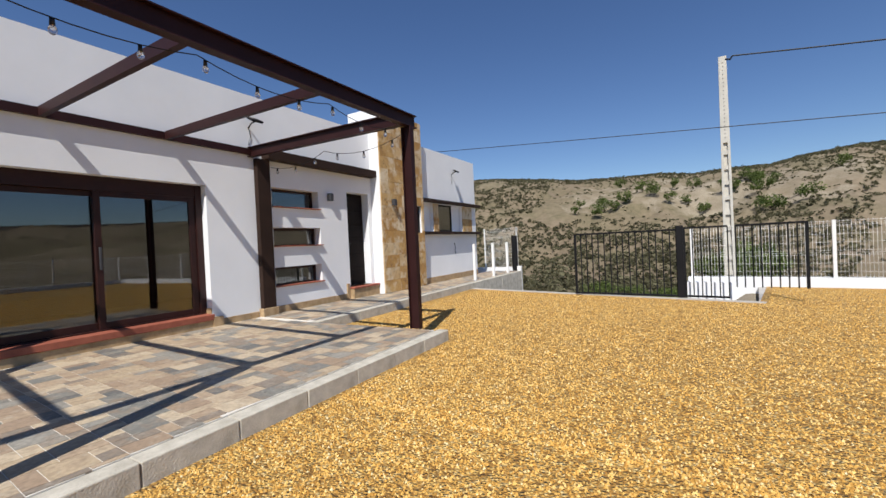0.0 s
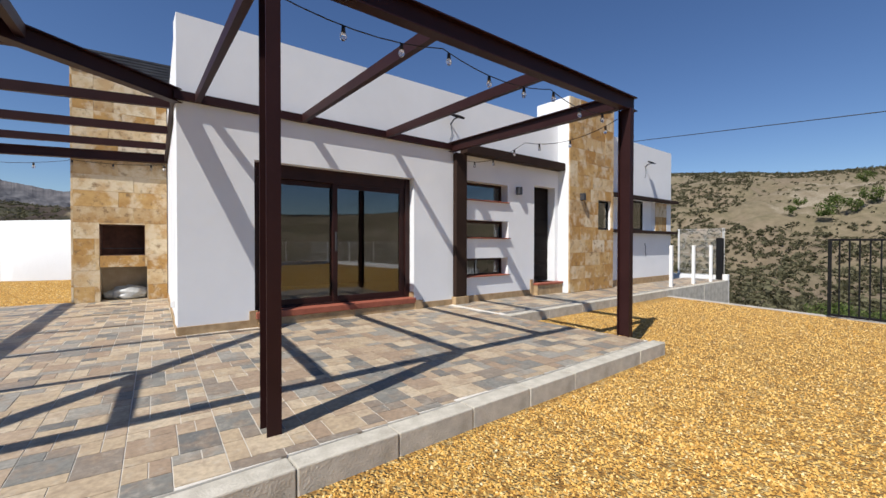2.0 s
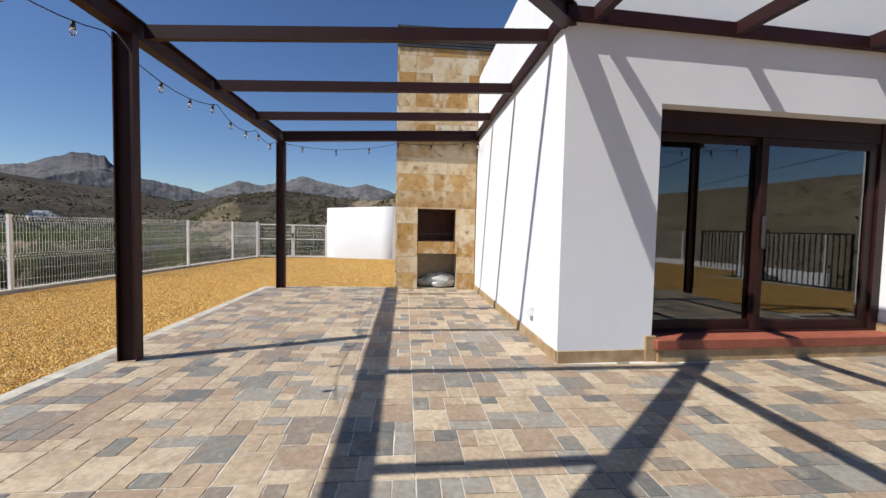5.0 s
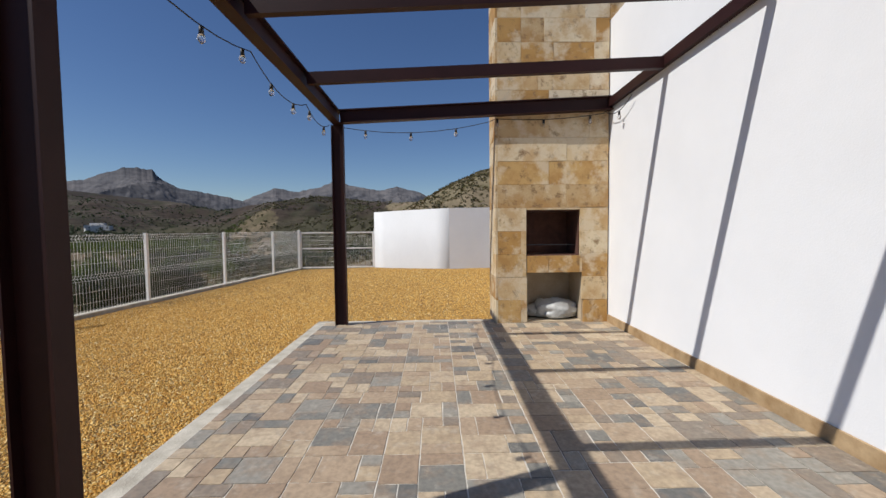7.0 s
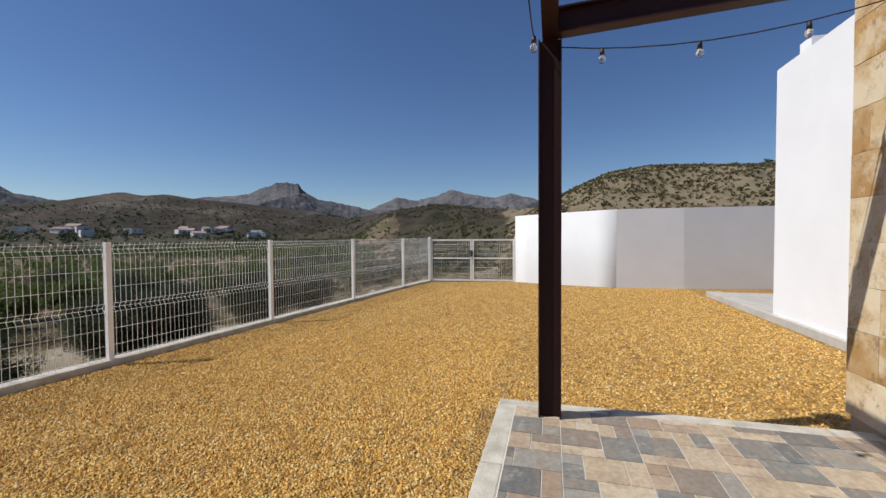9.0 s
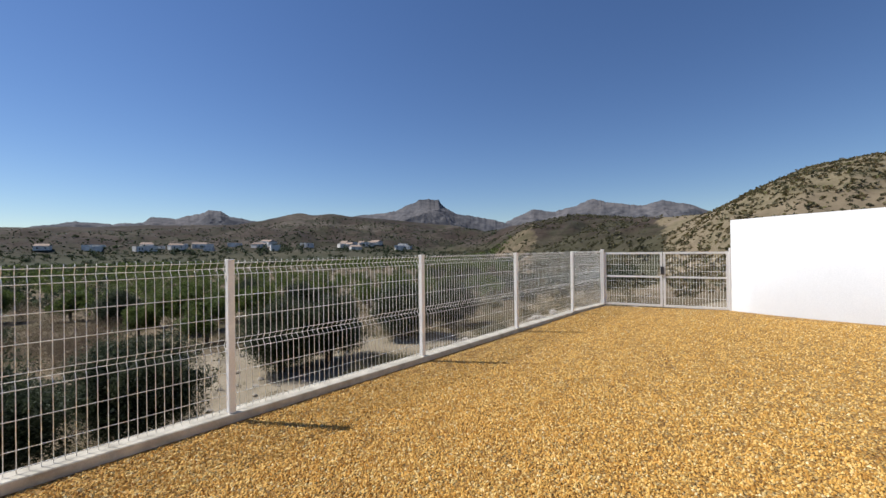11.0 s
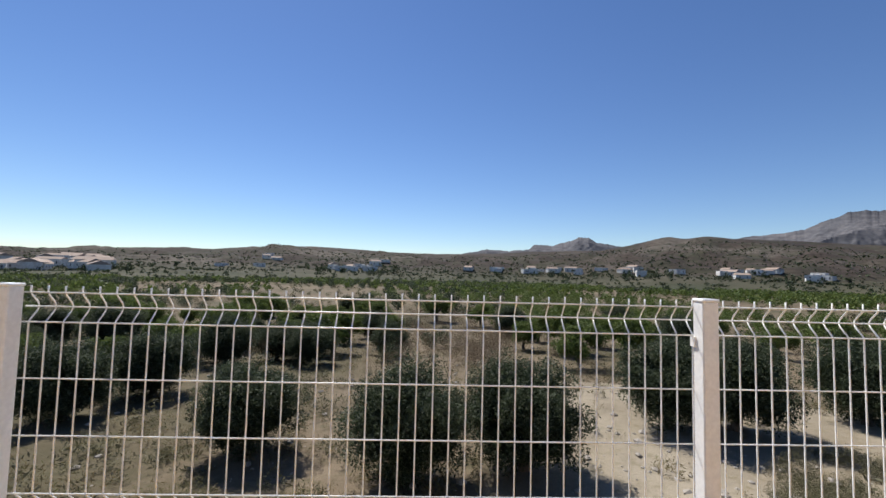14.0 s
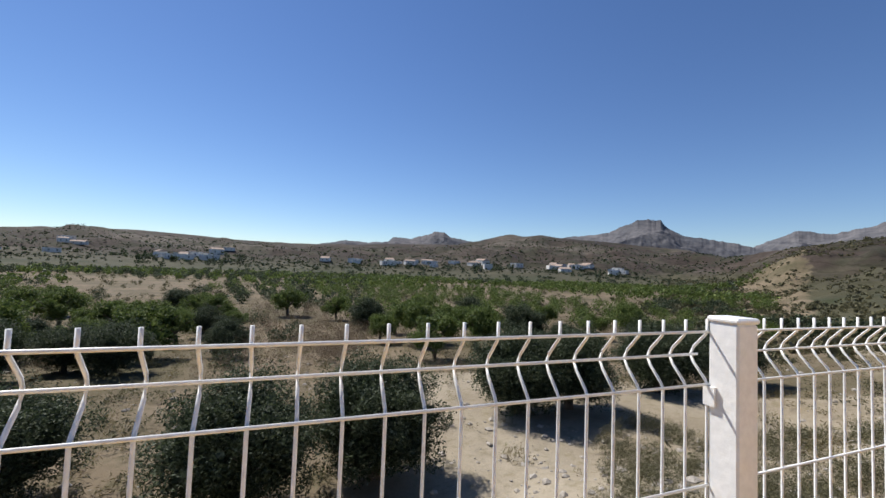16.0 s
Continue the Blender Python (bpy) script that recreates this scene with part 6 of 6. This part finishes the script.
# scrub on the hills
p = np.concatenate([outside(polar(21000, -16, 32, 30, 235, 0.62), 6), outside(polar(6500, 60, 96, 24, 112, 0.7), 4), outside(polar(7500, 92, 124, 40, 440, 0.7), 8), polar(2600, 262, 344, 60, 420, 0.8)])
gap = fractal(p[:, 0] / 34 + 5, p[:, 1] / 34 + 9, 4)
pb = np.degrees(np.arctan2(-(p[:, 0] - CENTRE[0]), p[:, 1] - CENTRE[1]))
pr = np.hypot(p[:, 0] - CENTRE[0], p[:, 1] - CENTRE[1])
bare = (pb > -15) & (pb < 16) & (pr > 116) & (pr < 196)
p = p[(gap > -0.36) & ~(bare & (rng.random(len(p)) > 0.10 + 0.25 * (pb < -4)))]
pb = np.degrees(np.arctan2(-(p[:, 0] - CENTRE[0]), p[:, 1] - CENTRE[1]))
near_hill = (pb > 50) & (pb < 97)
half = near_hill & (rng.random(len(p)) > 0.45)
q = p[half]
scatter("dry_hill_scrub", q, rng.uniform(0.16, 0.45, len(q)), leafy_form(11, 0.50, 6, 0.9, 0.0, 0.6), DRY_GRASS, "dry straw-brown scrub on the near hillside", "scrub")
p, pb = p[~half], pb[~half]
scatter("hill_scrub", p, np.where((pb > 50) & (pb < 97), 0.62, np.where(pb > 97, 1.5, 1.0)) * rng.uniform(0.26, 0.66, len(p)) * (1 + 0.6 * (rng.random(len(p)) > 0.95)), leafy_form(20, 0.34, 7, 0.95, 0.0, 0.7), SCRUB_LEAF, "grey-green scrub dotted over the dry hillside", "scrub")
p = polar(12000, 116, 222, 380, 860, 0.85)
scatter("far_scrub", p, rng.uniform(0.6, 1.5, len(p)) * (1 + 0.8 * (rng.random(len(p)) > 0.95)), leafy_form(7, 0.62, 5, 0.9, 0.0, 0.7), OLIVE_LEAF, "dark scrub dotted over the far hills", "scrub")
# almond trees on the terrace across the road
line = [(15.2, 150), (14.4, 163), (12.5, 148), (11.7, 160), (10.4, 152), (9.1, 158), (7.4, 168), (5.9, 162), (4.1, 156), (3.4, 172), (2.3, 160), (0.6, 158), (-2.1, 165), (1.5, 180), (6.5, 185), (-4.5, 172), (9.5, 182)]
p = np.array([(-0.78 * d * math.sin(radians(b)), 0.8 + 0.78 * d * math.cos(radians(b))) for b, d in line])
p = np.concatenate([p, polar(10, -14, -5, 105, 150), polar(9, -14, -5, 40, 70)])
scatter("terrace_trees", p, rng.uniform(1.5, 2.6, len(p)), leafy_form(620, 0.10, 14, 1.3, 0.5), ALMOND_LEAF, "scattered green almond trees on the sandy terrace", "trees")
p = polar(26, -7, 4, 33, 40)
scatter("gate_bushes", p, rng.uniform(0.5, 0.95, len(p)), leafy_form(420, 0.09, 12, 1.2, 0.1), ALMOND_LEAF, "fresh green bushes beside the road beyond the gate", "bushes")
p = np.concatenate([polar(40, -14, 30, 222, 230), polar(10, 62, 67, 103, 106)])
scatter("ridge_trees", p, rng.uniform(0.4, 0.8, len(p)), leafy_form(160, 0.16, 9, 1.3, 0.2), OLIVE_LEAF, "small dark trees along the crest of the hill", "trees")

# rubble on the bank
def rock_form(k):
    bm = bmesh.new()
    bmesh.ops.create_icosphere(bm, subdivisions=1, radius=1.0)
    for v in bm.verts:
        v.co *= 1 + 0.45 * noise.noise(v.co * 1.3 + Vector((k * 7, 0, 0)))
    bm.verts.ensure_lookup_table()
    v = np.array([x.co[:] for x in bm.verts])
    f = np.array([[y.index for y in x.verts] for x in bm.faces])
    bm.free()
    return v, f


ROCK = grainy("pale_limestone", (0.24, 0.21, 0.17), (0.40, 0.36, 0.31), 3, 30, 0.95)
p = outside(np.concatenate([polar(1500, 96, 222, 6, 40, 0.9), polar(1800, 98, 145, 7, 20)]), 0.3)
scatter("rubble", p, 0.018 + 0.13 * rng.random(len(p)) ** 6, rock_form, ROCK, "pale stones and rubble strewn over the bank", "stones", 0.7, 0.0)

# ---- far houses ----
def house(x, y, w, d, h, turn, label, roofed=True, windows=3):
    z = float(ground_height(np.array([x]), np.array([y]))[0]) - 0.6
    t = thing("house", label, "house", "far houses", Matrix.Translation((x, y, z)) @ Matrix.Rotation(turn, 4, "Z"))
    bm = bmesh.new()
    box(bm, -w / 2, -d / 2, 0, w / 2, d / 2, h)
    part("wall", bm, FAR_WHITE, t)
    if roofed:
        bm = bmesh.new()
        v = [bm.verts.new(q) for q in ((-w / 2 - 0.3, -d / 2 - 0.3, h), (w / 2 + 0.3, -d / 2 - 0.3, h), (w / 2 + 0.3, d / 2 + 0.3, h), (-w / 2 - 0.3, d / 2 + 0.3, h), (-w / 2 + 0.5, 0, h + d * 0.22), (w / 2 - 0.5, 0, h + d * 0.22))]
        for f in ((0, 1, 5, 4), (2, 3, 4, 5), (1, 2, 5), (3, 0, 4), (3, 2, 1, 0)):
            bm.faces.new([v[i] for i in f])
        part("roof", bm, ROOF_TILE, t)
    for k in range(windows):
        for sgn in (-1, 1):
            bm = bmesh.new()
            xx = -w / 2 + (k + 0.5) * w / windows
            box(bm, xx - 0.5, sgn * d / 2 - 0.05, h * 0.35, xx + 0.5, sgn * d / 2 + 0.05, h * 0.7)
            part("window", bm, GREY_METAL, t)
    return t


lay = random.Random(5)


def slope_at(b, rise):
    """How far out the ground first rises so many degrees above the eye."""
    r = np.linspace(400, 1150, 360)
    z = ground_height(CENTRE[0] - r * math.sin(radians(b)), CENTRE[1] + r * math.cos(radians(b)))
    seen = np.nonzero(z - 1.3 > r * math.tan(radians(rise)))[0]
    return float(r[seen[0]]) if len(seen) else 900.0


for k in range(26):
    b = lay.uniform(210.5, 223.0)
    r = slope_at(b, lay.uniform(-0.8, 0.45))
    x, y = CENTRE[0] - r * math.sin(radians(b)), CENTRE[1] + r * math.cos(radians(b))
    house(x, y, lay.uniform(12, 24), lay.uniform(9, 13), lay.uniform(4.5, 6.5), lay.uniform(0, 3), "whitewashed village house with a clay tiled roof")
for b, rise in ((158.5, 0.3), (153.5, 0.5), (156, 0.65), (181.5, 0.2), (184.0, 0.3), (137, 0.5), (133.5, 0.7), (129, 0.2), (147, 0.7), (194, 1.4)):
    for k in range(4):
        bb = b + lay.uniform(-1.1, 1.1)
        r = slope_at(bb, rise + lay.uniform(-0.25, 0.25))
        x, y = CENTRE[0] - r * math.sin(radians(bb)), CENTRE[1] + r * math.cos(radians(bb))
        house(x, y, lay.uniform(6, 15), lay.uniform(6, 9), lay.uniform(2.8, 5.2), radians(bb) + lay.uniform(-0.5, 0.5), "whitewashed farm building far across the valley", lay.random() > 0.65, 2)
for k in range(16):
    b = lay.uniform(128, 204)
    r = slope_at(b, lay.uniform(0.2, 1.1))
    x, y = CENTRE[0] - r * math.sin(radians(b)), CENTRE[1] + r * math.cos(radians(b))
    house(x, y, lay.uniform(9, 16), 8, lay.uniform(3.5, 5.5), lay.uniform(0, 3), "small whitewashed house on the far slope", lay.random() > 0.4, 2)
p = []
for k in range(190):
    b = lay.choice([lay.uniform(128, 165), lay.uniform(176, 190), lay.uniform(208, 223)])
    r = slope_at(b, lay.uniform(-0.5, 0.1) if b > 200 else lay.uniform(-0.3, 0.8)) - lay.uniform(3, 25)
    p.append((CENTRE[0] - r * math.sin(radians(b)), CENTRE[1] + r * math.cos(radians(b))))
p = np.array(p)
scatter("farm_trees", p, rng.uniform(1.6, 3.6, len(p)), leafy_form(60, 0.28, 9, 1.5, 0.1), OLIVE_LEAF, "dark trees standing about the far farmhouses", "trees")
